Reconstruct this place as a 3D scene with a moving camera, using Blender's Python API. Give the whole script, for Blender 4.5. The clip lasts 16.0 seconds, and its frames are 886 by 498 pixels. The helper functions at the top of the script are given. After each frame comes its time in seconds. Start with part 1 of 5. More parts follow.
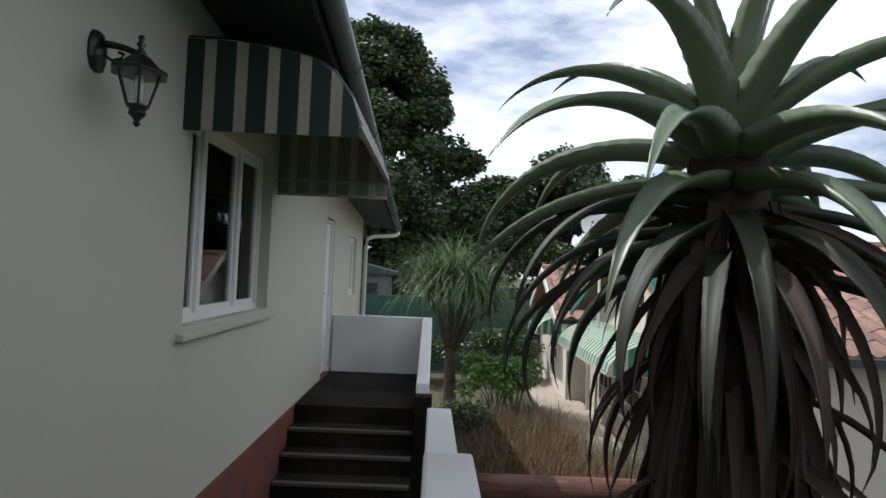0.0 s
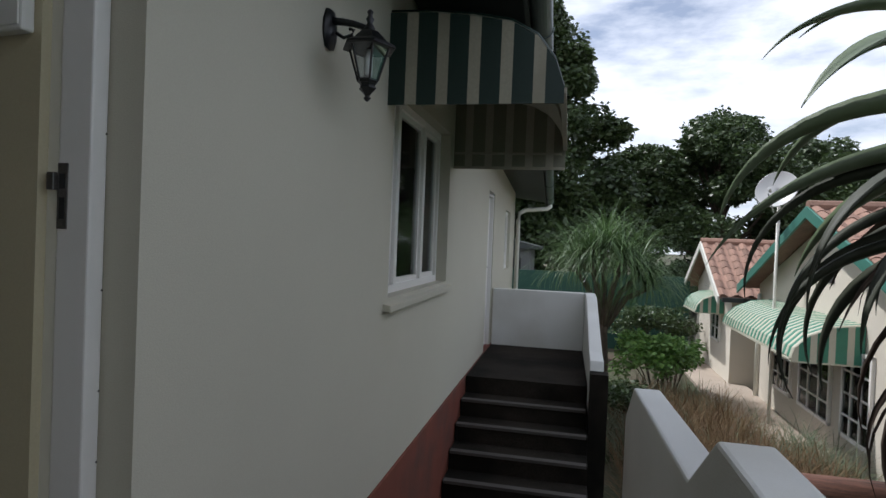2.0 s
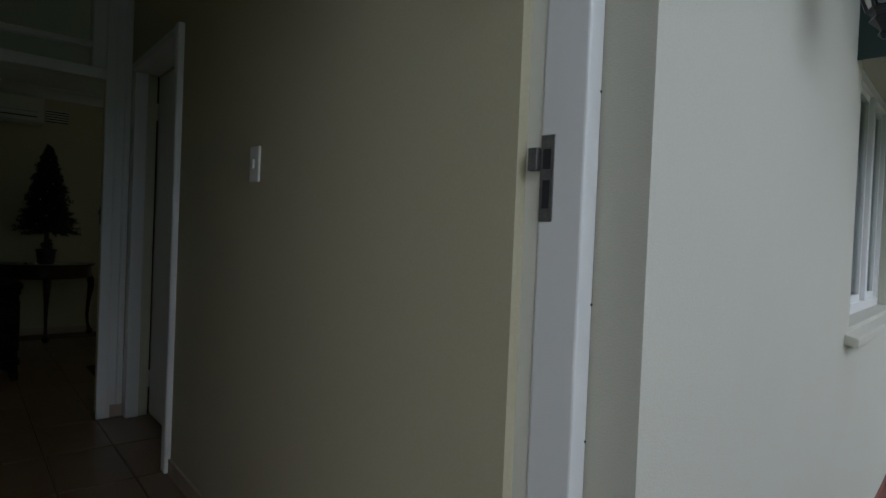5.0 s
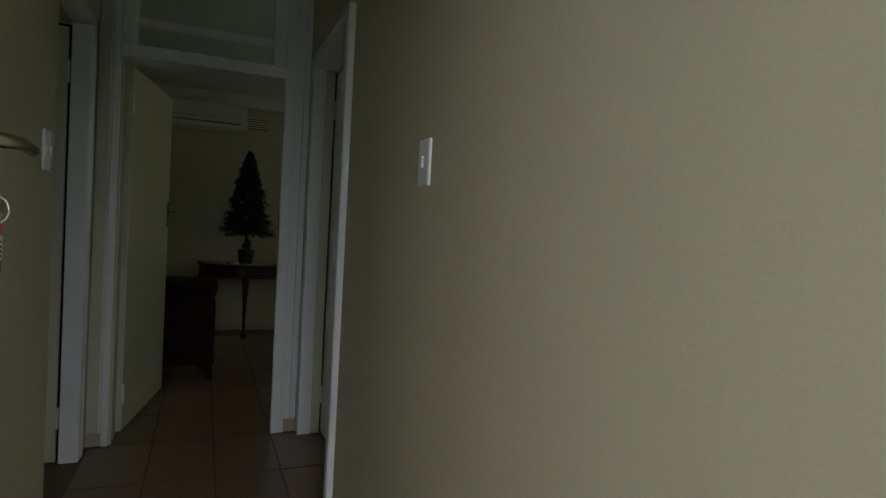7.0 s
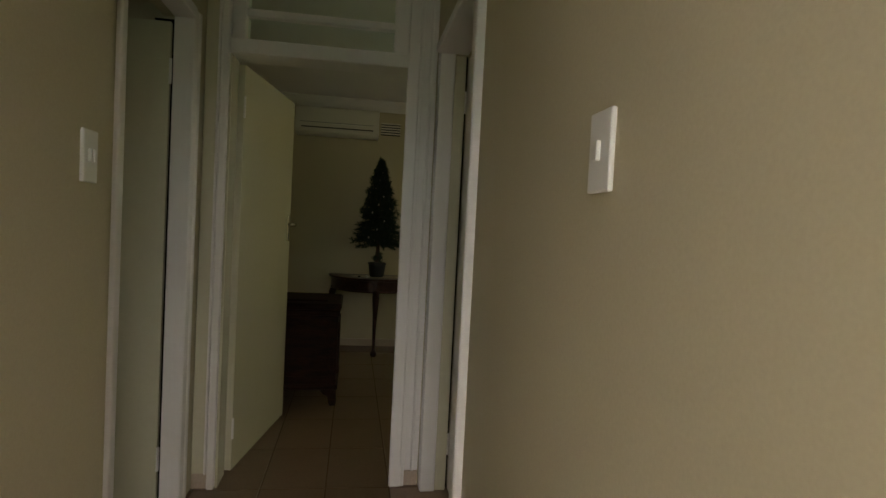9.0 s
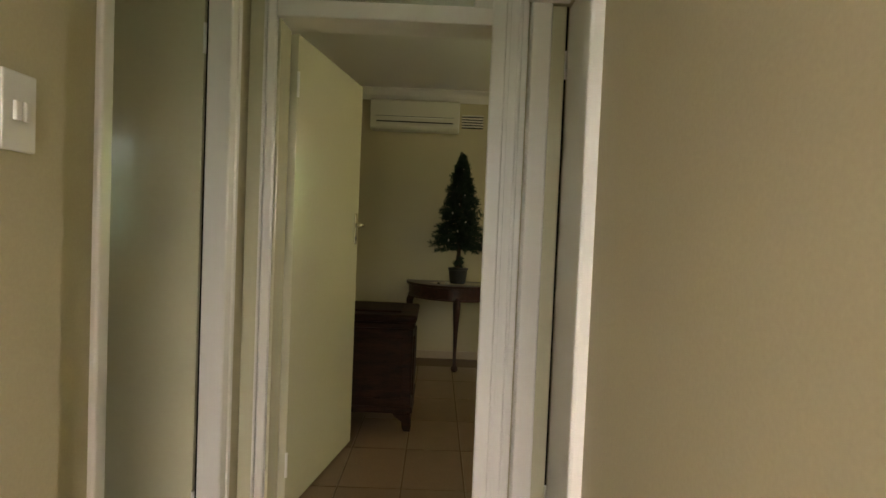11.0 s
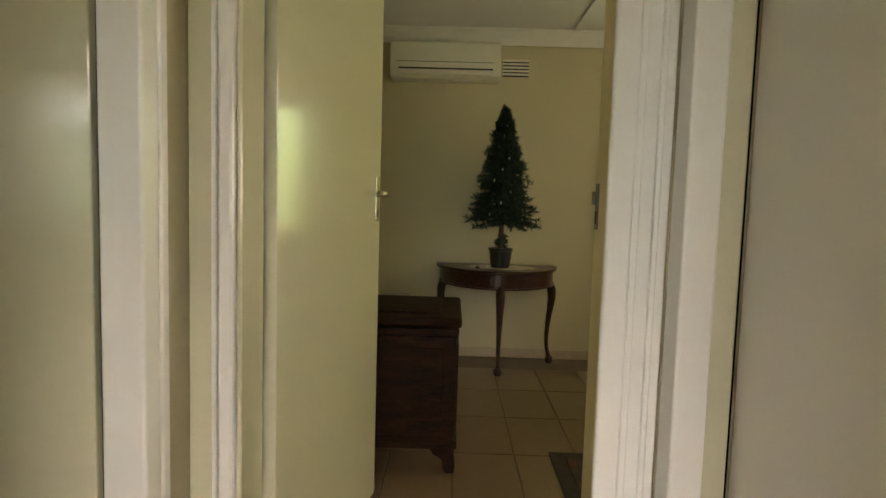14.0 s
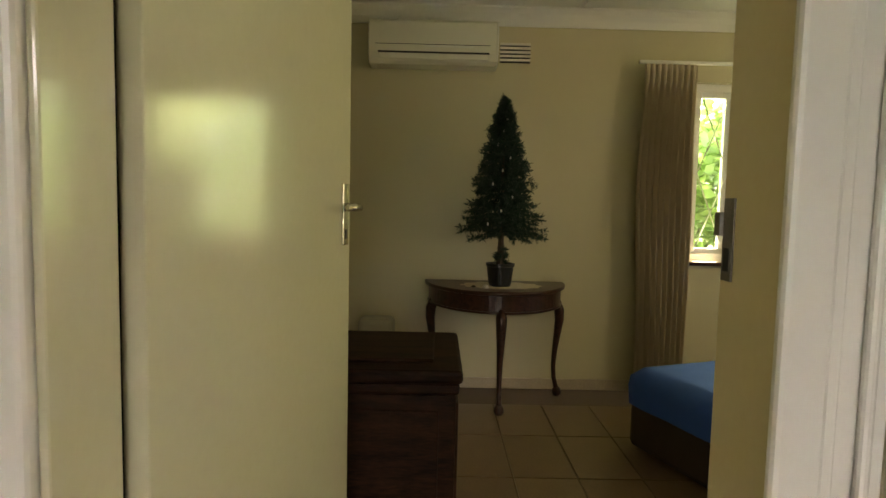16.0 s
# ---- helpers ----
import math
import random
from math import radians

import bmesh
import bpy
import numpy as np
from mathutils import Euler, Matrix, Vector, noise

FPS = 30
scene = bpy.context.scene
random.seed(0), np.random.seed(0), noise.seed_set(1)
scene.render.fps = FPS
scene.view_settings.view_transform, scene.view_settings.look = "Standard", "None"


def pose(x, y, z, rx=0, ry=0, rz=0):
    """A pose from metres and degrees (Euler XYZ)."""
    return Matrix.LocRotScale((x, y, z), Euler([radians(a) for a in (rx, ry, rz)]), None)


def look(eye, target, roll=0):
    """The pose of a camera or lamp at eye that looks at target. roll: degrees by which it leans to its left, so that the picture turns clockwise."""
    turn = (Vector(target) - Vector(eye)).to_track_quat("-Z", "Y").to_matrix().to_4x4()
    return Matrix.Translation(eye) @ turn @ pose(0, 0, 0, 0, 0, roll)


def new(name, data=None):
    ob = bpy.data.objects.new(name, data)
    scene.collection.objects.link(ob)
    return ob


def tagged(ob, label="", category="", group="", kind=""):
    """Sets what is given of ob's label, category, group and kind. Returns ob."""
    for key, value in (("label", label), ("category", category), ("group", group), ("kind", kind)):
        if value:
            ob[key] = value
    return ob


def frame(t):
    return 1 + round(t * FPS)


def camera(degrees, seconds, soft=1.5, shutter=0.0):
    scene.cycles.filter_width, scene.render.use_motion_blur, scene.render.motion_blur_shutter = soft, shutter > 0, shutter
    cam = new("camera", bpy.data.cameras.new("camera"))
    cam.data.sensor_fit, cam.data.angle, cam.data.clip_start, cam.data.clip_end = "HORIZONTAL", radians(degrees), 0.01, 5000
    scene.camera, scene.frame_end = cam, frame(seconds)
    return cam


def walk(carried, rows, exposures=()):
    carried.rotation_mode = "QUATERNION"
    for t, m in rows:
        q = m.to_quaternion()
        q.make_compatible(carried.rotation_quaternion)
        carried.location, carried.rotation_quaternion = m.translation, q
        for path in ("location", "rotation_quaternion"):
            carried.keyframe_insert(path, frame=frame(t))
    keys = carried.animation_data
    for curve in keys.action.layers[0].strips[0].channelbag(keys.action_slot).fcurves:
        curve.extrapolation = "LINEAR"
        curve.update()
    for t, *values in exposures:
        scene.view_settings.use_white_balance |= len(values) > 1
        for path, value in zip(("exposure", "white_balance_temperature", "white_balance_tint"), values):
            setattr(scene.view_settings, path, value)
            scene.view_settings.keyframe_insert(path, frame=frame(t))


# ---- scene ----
cam = camera(74.6, 16.0)
PATH = [
    (0, (0.660, -0.081, 1.209), (0.445, 1.906, 1.284), 2.4),
    (0.5, (0.595, -0.086, 1.191), (0.286, 1.889, 1.225), 2.4),
    (1, (0.506, -0.080, 1.181), (0.086, 1.875, 1.182), 2.2),
    (1.5, (0.391, -0.061, 1.185), (-0.140, 1.868, 1.163), 2.2),
    (2, (0.271, -0.061, 1.181), (-0.380, 1.829, 1.151), 2.3),
    (2.5, (0.147, -0.072, 1.170), (-0.646, 1.765, 1.137), 2.5),
    (3, (0.052, -0.071, 1.164), (-0.881, 1.698, 1.128), 2.5),
    (3.5, (-0.042, -0.051, 1.149), (-1.125, 1.631, 1.112), 2.5),
    (4, (-0.155, 0.016, 1.154), (-1.410, 1.573, 1.111), 2.6),
    (4.5, (-0.249, 0.078, 1.143), (-1.650, 1.505, 1.101), 2.5),
    (5, (-0.331, 0.130, 1.134), (-1.866, 1.412, 1.099), 2.4),
    (7.3, (-0.949, 0.409, 1.194), (-2.827, 1.094, 1.123), 3.1),
    (7.5, (-1.012, 0.425, 1.194), (-2.908, 1.056, 1.122), 3.0),
    (8, (-1.192, 0.482, 1.201), (-3.127, 0.982, 1.129), 2.9),
    (8.5, (-1.324, 0.519, 1.231), (-3.284, 0.910, 1.159), 2.9),
    (9, (-1.458, 0.547, 1.237), (-3.433, 0.855, 1.165), 2.9),
    (9.5, (-1.625, 0.553, 1.252), (-3.610, 0.790, 1.181), 2.9),
    (9.7, (-1.680, 0.556, 1.254), (-3.668, 0.762, 1.184), 2.8),
    (12, (-2.286, 0.609, 1.178), (-4.283, 0.554, 1.088), 2.3),
    (12.5, (-2.448, 0.542, 1.182), (-4.443, 0.486, 1.065), 2.3),
    (13, (-2.577, 0.500, 1.172), (-4.571, 0.450, 1.033), 2.1),
    (13.5, (-2.763, 0.463, 1.178), (-4.756, 0.425, 1.022), 1.9),
    (14, (-2.935, 0.442, 1.185), (-4.928, 0.411, 1.026), 1.7),
    (14.5, (-3.075, 0.425, 1.193), (-5.069, 0.408, 1.033), 1.7),
    (15, (-3.251, 0.404, 1.206), (-5.244, 0.398, 1.046), 1.6),
    (15.5, (-3.416, 0.394, 1.218), (-5.410, 0.400, 1.062), 1.5),
    (16, (-3.569, 0.403, 1.224), (-5.563, 0.423, 1.070), 1.3),
]
# the exposure opens up as the walk goes indoors
EXPOSURES = [(0, -0.2, 5850, 13), (2.5, -0.24, 5850, 13), (3.5, 0.05, 5650, 12), (4.5, 0.42, 5500, 11), (5.0, 0.64, 5550, 11), (7.3, 1.95, 6000, 11), (8.5, 2.5, 7050, 18), (9.7, 3.12, 7700, 20), (12, 4.38, 8000, 21), (14, 4.5, 7800, 21), (16, 4.42, 7900, 22)]
walk(cam, [(t, look(eye, target, roll)) for t, eye, target, roll in PATH], EXPOSURES)

# ---------------------------------------------------------------- world, sun, large lights
SUN_DIR = Vector((-0.50, 0.20, 0.85)).normalized()      # towards the sun
world = bpy.data.worlds.new("sky")
scene.world = world
world.use_nodes = True
wn, wl = world.node_tree.nodes, world.node_tree.links
wn.clear()
sky = wn.new("ShaderNodeTexSky")
sky.sky_type, sky.sun_disc = "NISHITA", False
sky.sun_elevation = math.asin(SUN_DIR.z)
sky.sun_rotation = math.atan2(SUN_DIR.x, SUN_DIR.y)
wgeo = wn.new("ShaderNodeTexCoord")
wmap = wn.new("ShaderNodeMapping")
wmap.inputs["Scale"].default_value = (1.0, 1.0, 3.0)
wnoise = wn.new("ShaderNodeTexNoise")
wnoise.inputs["Scale"].default_value, wnoise.inputs["Detail"].default_value = 2.6, 8
wnoise.inputs["Roughness"].default_value = 0.58
wramp = wn.new("ShaderNodeValToRGB")
wramp.color_ramp.elements[0].position, wramp.color_ramp.elements[1].position = 0.37, 0.52
wramp.color_ramp.elements[0].color = (0.25, 0.25, 0.25, 1)
wmix = wn.new("ShaderNodeMixRGB")
wmix.inputs[2].default_value = (11.6, 11.75, 12.0, 1)      # bright broken cloud
wbg, wout = wn.new("ShaderNodeBackground"), wn.new("ShaderNodeOutputWorld")
wbg.inputs[1].default_value = 0.11
wl.new(wgeo.outputs["Generated"], wmap.inputs[0])
wl.new(wmap.outputs[0], wnoise.inputs["Vector"])
wl.new(wnoise.outputs[0], wramp.inputs[0])
wl.new(wramp.outputs[0], wmix.inputs[0])
wl.new(sky.outputs[0], wmix.inputs[1])
wl.new(wmix.outputs[0], wbg.inputs[0])
wl.new(wbg.outputs[0], wout.inputs[0])

sun = new("sun", bpy.data.lights.new("sun", "SUN"))
sun.data.energy, sun.data.angle, sun.data.color = 5.0, radians(0.6), (1.0, 0.95, 0.86)
sun.matrix_world = look((0, 0, 30), Vector((0, 0, 30)) - SUN_DIR)


def window_light(name, place, target, w, h, power, colour):
    lamp = new(name, bpy.data.lights.new(name, "AREA"))
    lamp.data.shape, lamp.data.size, lamp.data.size_y = "RECTANGLE", w, h
    lamp.data.energy, lamp.data.color = power, colour
    lamp.matrix_world = look(place, target)
    return lamp


window_light("bedroom_window_light", (-7.56, 2.6, 1.45), (-5, 2.2, 0.9), 1.0, 1.1, 1.25, (0.76, 1.0, 0.44))
# fill lamp in an assumed side window that is never in view
window_light("bedroom_side_fill_light", (-5.8, 3.52, 1.45), (-5.9, 0.5, 0.5), 1.1, 1.1, 0.55, (1.0, 0.98, 0.76))
window_light("side_room_window_light", (-0.72, -2.75, 1.45), (-4, -1.4, 0.9), 1.0, 1.0, 0.13, (0.95, 1.0, 0.92))


# ---------------------------------------------------------------- materials


def mat(name, colour, rough=0.6, spread=0.12, scale=6.0, bump=0.15, fine=120.0, metal=0.0, stain=None, stain_at=0.62, spec=0.5, per_piece=0.0, depth=0.004):
    m = bpy.data.materials.new(name)
    m.use_nodes = True
    n, l = m.node_tree.nodes, m.node_tree.links
    b = n["Principled BSDF"]
    b.inputs["Roughness"].default_value, b.inputs["Metallic"].default_value = rough, metal
    b.inputs["Specular IOR Level"].default_value = spec
    tc = n.new("ShaderNodeTexCoord")
    n1, n2 = n.new("ShaderNodeTexNoise"), n.new("ShaderNodeTexNoise")
    for k, s, d in ((n1, scale, 6), (n2, fine, 3)):
        k.inputs["Scale"].default_value, k.inputs["Detail"].default_value = s, d
        l.new(tc.outputs["Object"], k.inputs["Vector"])
    dark = n.new("ShaderNodeMixRGB")
    c0 = tuple(v * (1 - spread) for v in colour)
    c1 = tuple(min(1, v * (1 + spread)) for v in colour)
    dark.inputs[1].default_value, dark.inputs[2].default_value = (*c0, 1), (*c1, 1)
    l.new(n1.outputs[0], dark.inputs[0])
    last = dark.outputs[0]
    grain = n.new("ShaderNodeMixRGB")
    grain.blend_type = "OVERLAY"
    grain.inputs[0].default_value = min(1.0, spread * 1.6)
    l.new(last, grain.inputs[1])
    l.new(n2.outputs[0], grain.inputs[2])
    last = grain.outputs[0]
    if stain:
        n3, r = n.new("ShaderNodeTexNoise"), n.new("ShaderNodeValToRGB")
        n3.inputs["Scale"].default_value, n3.inputs["Detail"].default_value = scale * 0.35, 9
        r.color_ramp.elements[0].position, r.color_ramp.elements[1].position = stain_at - 0.08, stain_at + 0.1
        l.new(tc.outputs["Object"], n3.inputs["Vector"])
        l.new(n3.outputs[0], r.inputs[0])
        mx = n.new("ShaderNodeMixRGB")
        mx.inputs[2].default_value = (*stain, 1)
        l.new(r.outputs[0], mx.inputs[0])
        l.new(last, mx.inputs[1])
        last = mx.outputs[0]
    if per_piece:
        oi, hs = n.new("ShaderNodeObjectInfo"), n.new("ShaderNodeHueSaturation")
        mp = n.new("ShaderNodeMapRange")
        mp.inputs["To Min"].default_value, mp.inputs["To Max"].default_value = 1 - per_piece, 1 + per_piece
        l.new(oi.outputs["Random"], mp.inputs["Value"])
        l.new(mp.outputs[0], hs.inputs["Value"])
        l.new(last, hs.inputs["Color"])
        last = hs.outputs[0]
    l.new(last, b.inputs["Base Color"])
    if bump:
        bp = n.new("ShaderNodeBump")
        bp.inputs["Strength"].default_value, bp.inputs["Distance"].default_value = bump, depth
        l.new(n2.outputs[0], bp.inputs["Height"])
        bq = n.new("ShaderNodeBump")
        bq.inputs["Strength"].default_value, bq.inputs["Distance"].default_value = bump * 0.8, depth * 4
        l.new(n1.outputs[0], bq.inputs["Height"])
        l.new(bp.outputs[0], bq.inputs["Normal"])
        l.new(bq.outputs[0], b.inputs["Normal"])
    return m


def wood_mat(name, dark, light, rough=0.4, along=(1, 8, 8), scale=3.0):
    m = bpy.data.materials.new(name)
    m.use_nodes = True
    n, l = m.node_tree.nodes, m.node_tree.links
    b = n["Principled BSDF"]
    b.inputs["Roughness"].default_value, b.inputs["Specular IOR Level"].default_value = rough, 0.3
    tc, mp = n.new("ShaderNodeTexCoord"), n.new("ShaderNodeMapping")
    mp.inputs["Scale"].default_value = along
    nz, wv = n.new("ShaderNodeTexNoise"), n.new("ShaderNodeTexNoise")
    nz.inputs["Scale"].default_value, nz.inputs["Detail"].default_value = scale, 10
    nz.inputs["Distortion"].default_value = 1.2
    wv.inputs["Scale"].default_value, wv.inputs["Detail"].default_value = scale * 9, 4
    l.new(tc.outputs["Object"], mp.inputs[0])
    l.new(mp.outputs[0], nz.inputs["Vector"])
    l.new(mp.outputs[0], wv.inputs["Vector"])
    add = n.new("ShaderNodeMixRGB")
    add.inputs[0].default_value = 0.35
    l.new(nz.outputs[0], add.inputs[1])
    l.new(wv.outputs[0], add.inputs[2])
    r = n.new("ShaderNodeValToRGB")
    r.color_ramp.elements[0].position, r.color_ramp.elements[1].position = 0.38, 0.64
    r.color_ramp.elements[0].color, r.color_ramp.elements[1].color = (*dark, 1), (*light, 1)
    l.new(add.outputs[0], r.inputs[0])
    l.new(r.outputs[0], b.inputs["Base Color"])
    bp = n.new("ShaderNodeBump")
    bp.inputs["Strength"].default_value, bp.inputs["Distance"].default_value = 0.25, 0.002
    l.new(wv.outputs[0], bp.inputs["Height"])
    l.new(bp.outputs[0], b.inputs["Normal"])
    return m


def leaf_mat(name, low, high, rough=0.5, scale=2.0, see=0.25):
    m = mat(name, tuple((a + b) / 2 for a, b in zip(low, high)), rough, 0.3, scale, 0.1, 40)
    n, l = m.node_tree.nodes, m.node_tree.links
    b = n["Principled BSDF"]
    src = b.inputs["Base Color"].links[0].from_socket
    geo, r = n.new("ShaderNodeNewGeometry"), n.new("ShaderNodeValToRGB")
    r.color_ramp.elements[0].color, r.color_ramp.elements[1].color = (*low, 1), (*high, 1)
    l.new(geo.outputs["Random Per Island"], r.inputs[0])
    mx = n.new("ShaderNodeMixRGB")
    mx.inputs[0].default_value = 0.7
    l.new(src, mx.inputs[1])
    l.new(r.outputs[0], mx.inputs[2])
    l.new(mx.outputs[0], b.inputs["Base Color"])
    tr, ms = n.new("ShaderNodeBsdfTranslucent"), n.new("ShaderNodeMixShader")
    l.new(mx.outputs[0], tr.inputs[0])
    ms.inputs[0].default_value = see
    out = n["Material Output"]
    l.new(b.outputs[0], ms.inputs[1])
    l.new(tr.outputs[0], ms.inputs[2])
    l.new(ms.outputs[0], out.inputs[0])
    return m


def glass_mat(name, tint=(0.9, 0.95, 0.93)):
    m = bpy.data.materials.new(name)
    m.use_nodes = True
    n, l = m.node_tree.nodes, m.node_tree.links
    n.remove(n["Principled BSDF"])
    t, g, f, ms = n.new("ShaderNodeBsdfTransparent"), n.new("ShaderNodeBsdfGlossy"), n.new("ShaderNodeFresnel"), n.new("ShaderNodeMixShader")
    t.inputs[0].default_value = (*tint, 1)
    g.inputs["Roughness"].default_value = 0.01
    f.inputs[0].default_value = 1.5
    l.new(f.outputs[0], ms.inputs[0])
    l.new(t.outputs[0], ms.inputs[1])
    l.new(g.outputs[0], ms.inputs[2])
    l.new(ms.outputs[0], n["Material Output"].inputs[0])
    return m


CREAM = mat("cream_plaster", (0.53, 0.505, 0.41), 0.85, 0.05, 1.3, 0.25, 260, stain=(0.48, 0.45, 0.35), stain_at=0.66)
RED = mat("red_plinth_paint", (0.19, 0.055, 0.034), 0.7, 0.22, 5, 0.3, 150, stain=(0.10, 0.05, 0.04), stain_at=0.6)
WALL_IN = mat("yellow_green_wall_paint", (0.54, 0.485, 0.325), 0.6, 0.05, 1.1, 0.03, 160)
WHITE = mat("white_gloss_paint", (0.80, 0.78, 0.74), 0.28, 0.03, 3, 0.12, 60)
LEAF_PAINT = mat("cream_satin_door_paint", (0.62, 0.595, 0.43), 0.13, 0.03, 2, 0.06, 45)
CEIL = mat("white_ceiling_paint", (0.78, 0.77, 0.72), 0.8, 0.04, 2, 0.1, 150)
TILE = mat("beige_ceramic_tile", (0.175, 0.112, 0.064), 0.3, 0.16, 9, 0.05, 90, per_piece=0.05)
GROUT = mat("pale_grout", (0.14, 0.092, 0.055), 0.8, 0.1, 30, 0.2, 200)
CONCRETE = mat("weathered_step_concrete", (0.030, 0.025, 0.020), 0.95, 0.5, 4, 0.5, 110, stain=(0.012, 0.011, 0.009), stain_at=0.5, spec=0.12)
PORCH = mat("trodden_porch_concrete", (0.05, 0.045, 0.04), 0.9, 0.2, 4, 0.4, 110, stain=(0.03, 0.028, 0.024), stain_at=0.58)
NOSING = mat("worn_step_nosing", (0.080, 0.072, 0.064), 0.85, 0.2, 9, 0.4, 120)
PARAPET = mat("white_parapet_paint", (0.66, 0.66, 0.63), 0.8, 0.07, 2.5, 0.3, 160, stain=(0.55, 0.54, 0.49), stain_at=0.64)
BLACK_IRON = mat("black_cast_iron_paint", (0.012, 0.012, 0.014), 0.35, 0.2, 20, 0.2, 150)
AWN_GREEN = mat("dark_green_awning", (0.004, 0.020, 0.014), 0.5, 0.12, 6, 0.05, 60)
AWN_CREAM = mat("cream_awning", (0.50, 0.48, 0.38), 0.5, 0.08, 6, 0.05, 60)
# awning cream darkened, so the shade under the roof is in its colour
AWN_SHADED = mat("shaded_cream_awning", (0.31, 0.29, 0.22), 0.55, 0.12, 5, 0.06, 60, stain=(0.24, 0.22, 0.16), stain_at=0.6)
AWN_BACK = mat("awning_back_olive", (0.16, 0.155, 0.11), 0.6, 0.1, 6, 0.05, 60)
AWN_MINT = mat("faded_green_awning", (0.045, 0.20, 0.13), 0.5, 0.12, 6, 0.05, 60)
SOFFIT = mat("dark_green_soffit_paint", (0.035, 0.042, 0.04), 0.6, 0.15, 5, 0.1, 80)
GUTTER = mat("dark_green_gutter_paint", (0.09, 0.12, 0.11), 0.4, 0.15, 5, 0.1, 80)
PIPE = mat("cream_downpipe_paint", (0.66, 0.65, 0.58), 0.5, 0.06, 5, 0.1, 80)
GLASS = glass_mat("window_glass")
LANTERN_GLASS = glass_mat("lantern_glass", (0.85, 0.88, 0.9))
STEEL = mat("worn_brass_chrome", (0.62, 0.58, 0.46), 0.22, 0.12, 30, 0.1, 200, metal=1.0)
DARK_STEEL = mat("dull_lock_steel", (0.22, 0.21, 0.20), 0.4, 0.2, 40, 0.2, 200, metal=1.0)
MAHOGANY = wood_mat("dark_mahogany", (0.018, 0.006, 0.004), (0.06, 0.02, 0.012), 0.3)
CHEST_WOOD = wood_mat("carved_chest_wood", (0.006, 0.0026, 0.0016), (0.034, 0.0135, 0.007), 0.6, (6, 1, 6))
CHEST_WOOD.node_tree.nodes["Principled BSDF"].inputs["Specular IOR Level"].default_value = 0.1
PLASTIC = mat("white_plastic", (0.78, 0.77, 0.72), 0.4, 0.02, 5, 0.03, 120)
# ochre light on the right jamb's inner face, put into the paint
OCHRE_LIT_ENAMEL = mat("ochre_lit_cream_enamel", (0.72, 0.62, 0.38), 0.3, 0.05, 3, 0.08, 60)
# near-black paint standing in for the shade inside the door gaps
GAP_SHADE = mat("painted_gap_shade", (0.008, 0.006, 0.005), 1.0, 0.1, 20, 0.0, 80, spec=0.05)
DULL_PLASTIC = mat("dull_grey_beige_plastic", (0.30, 0.28, 0.22), 0.5, 0.05, 5, 0.03, 120)
OLD_PLASTIC = mat("cream_plastic", (0.72, 0.70, 0.60), 0.45, 0.03, 5, 0.03, 120)
DARK = mat("dark_slot", (0.02, 0.02, 0.02), 0.7, 0.1, 9, 0.0)
BLUE = mat("blue_cotton_sheet", (0.03, 0.11, 0.46), 0.85, 0.12, 5, 0.35, 500)
BROWN_CLOTH = mat("brown_bed_base_cloth", (0.05, 0.03, 0.022), 0.95, 0.15, 5, 0.3, 400)
CURTAIN = mat("beige_curtain_cloth", (0.50, 0.42, 0.31), 0.9, 0.08, 4, 0.3, 600)
LACE = mat("white_net_curtain", (0.60, 0.60, 0.58), 0.9, 0.1, 30, 0.2, 300)
RUG = mat("dark_red_rug", (0.09, 0.028, 0.02), 0.95, 0.5, 16, 0.4, 300, stain=(0.02, 0.02, 0.03), stain_at=0.5)
RUG_EDGE = mat("dark_rug_border", (0.03, 0.018, 0.015), 0.95, 0.4, 30, 0.4, 300)
PINE = leaf_mat("artificial_pine_green", (0.006, 0.022, 0.014), (0.02, 0.055, 0.03), 0.55, 12, 0.1)
POT = mat("black_plastic_pot", (0.012, 0.012, 0.012), 0.4, 0.1, 9, 0.05)
DOILY = mat("cream_lace_doily", (0.60, 0.55, 0.44), 0.9, 0.2, 60, 0.4, 250)
ALOE = leaf_mat("aloe_grey_green", (0.070, 0.100, 0.055), (0.145, 0.185, 0.105), 0.42, 5, 0.06)
# darker copy of the leaf green, with the crown's shade as colour
ALOE_SHADED = leaf_mat("shaded_aloe_leaf", (0.016, 0.020, 0.011), (0.046, 0.052, 0.031), 0.62, 6, 0.04)
# dry leaf brown, darkened to hold the shade of the skirt too
ALOE_DEAD = leaf_mat("shaded_dry_aloe_leaf", (0.014, 0.010, 0.007), (0.080, 0.051, 0.035), 0.85, 9, 0.05)
BARK = mat("grey_brown_bark", (0.10, 0.075, 0.055), 0.9, 0.35, 9, 0.8, 60, depth=0.02)
TREE_LEAF = leaf_mat("dark_tree_leaf", (0.024, 0.045, 0.016), (0.085, 0.125, 0.042), 0.42, 0.5, 0.2)
PALM_LEAF = leaf_mat("ponytail_leaf", (0.05, 0.10, 0.032), (0.14, 0.22, 0.08), 0.42, 2, 0.3)
BUSH_LEAF = leaf_mat("bright_bush_leaf", (0.07, 0.17, 0.035), (0.22, 0.36, 0.09), 0.45, 2, 0.3)
DRY_GRASS = leaf_mat("brown_grass", (0.07, 0.036, 0.018), (0.20, 0.135, 0.06), 0.8, 3, 0.25)
GREY_GRASS = leaf_mat("grey_green_grass", (0.06, 0.08, 0.045), (0.16, 0.19, 0.11), 0.7, 3, 0.25)
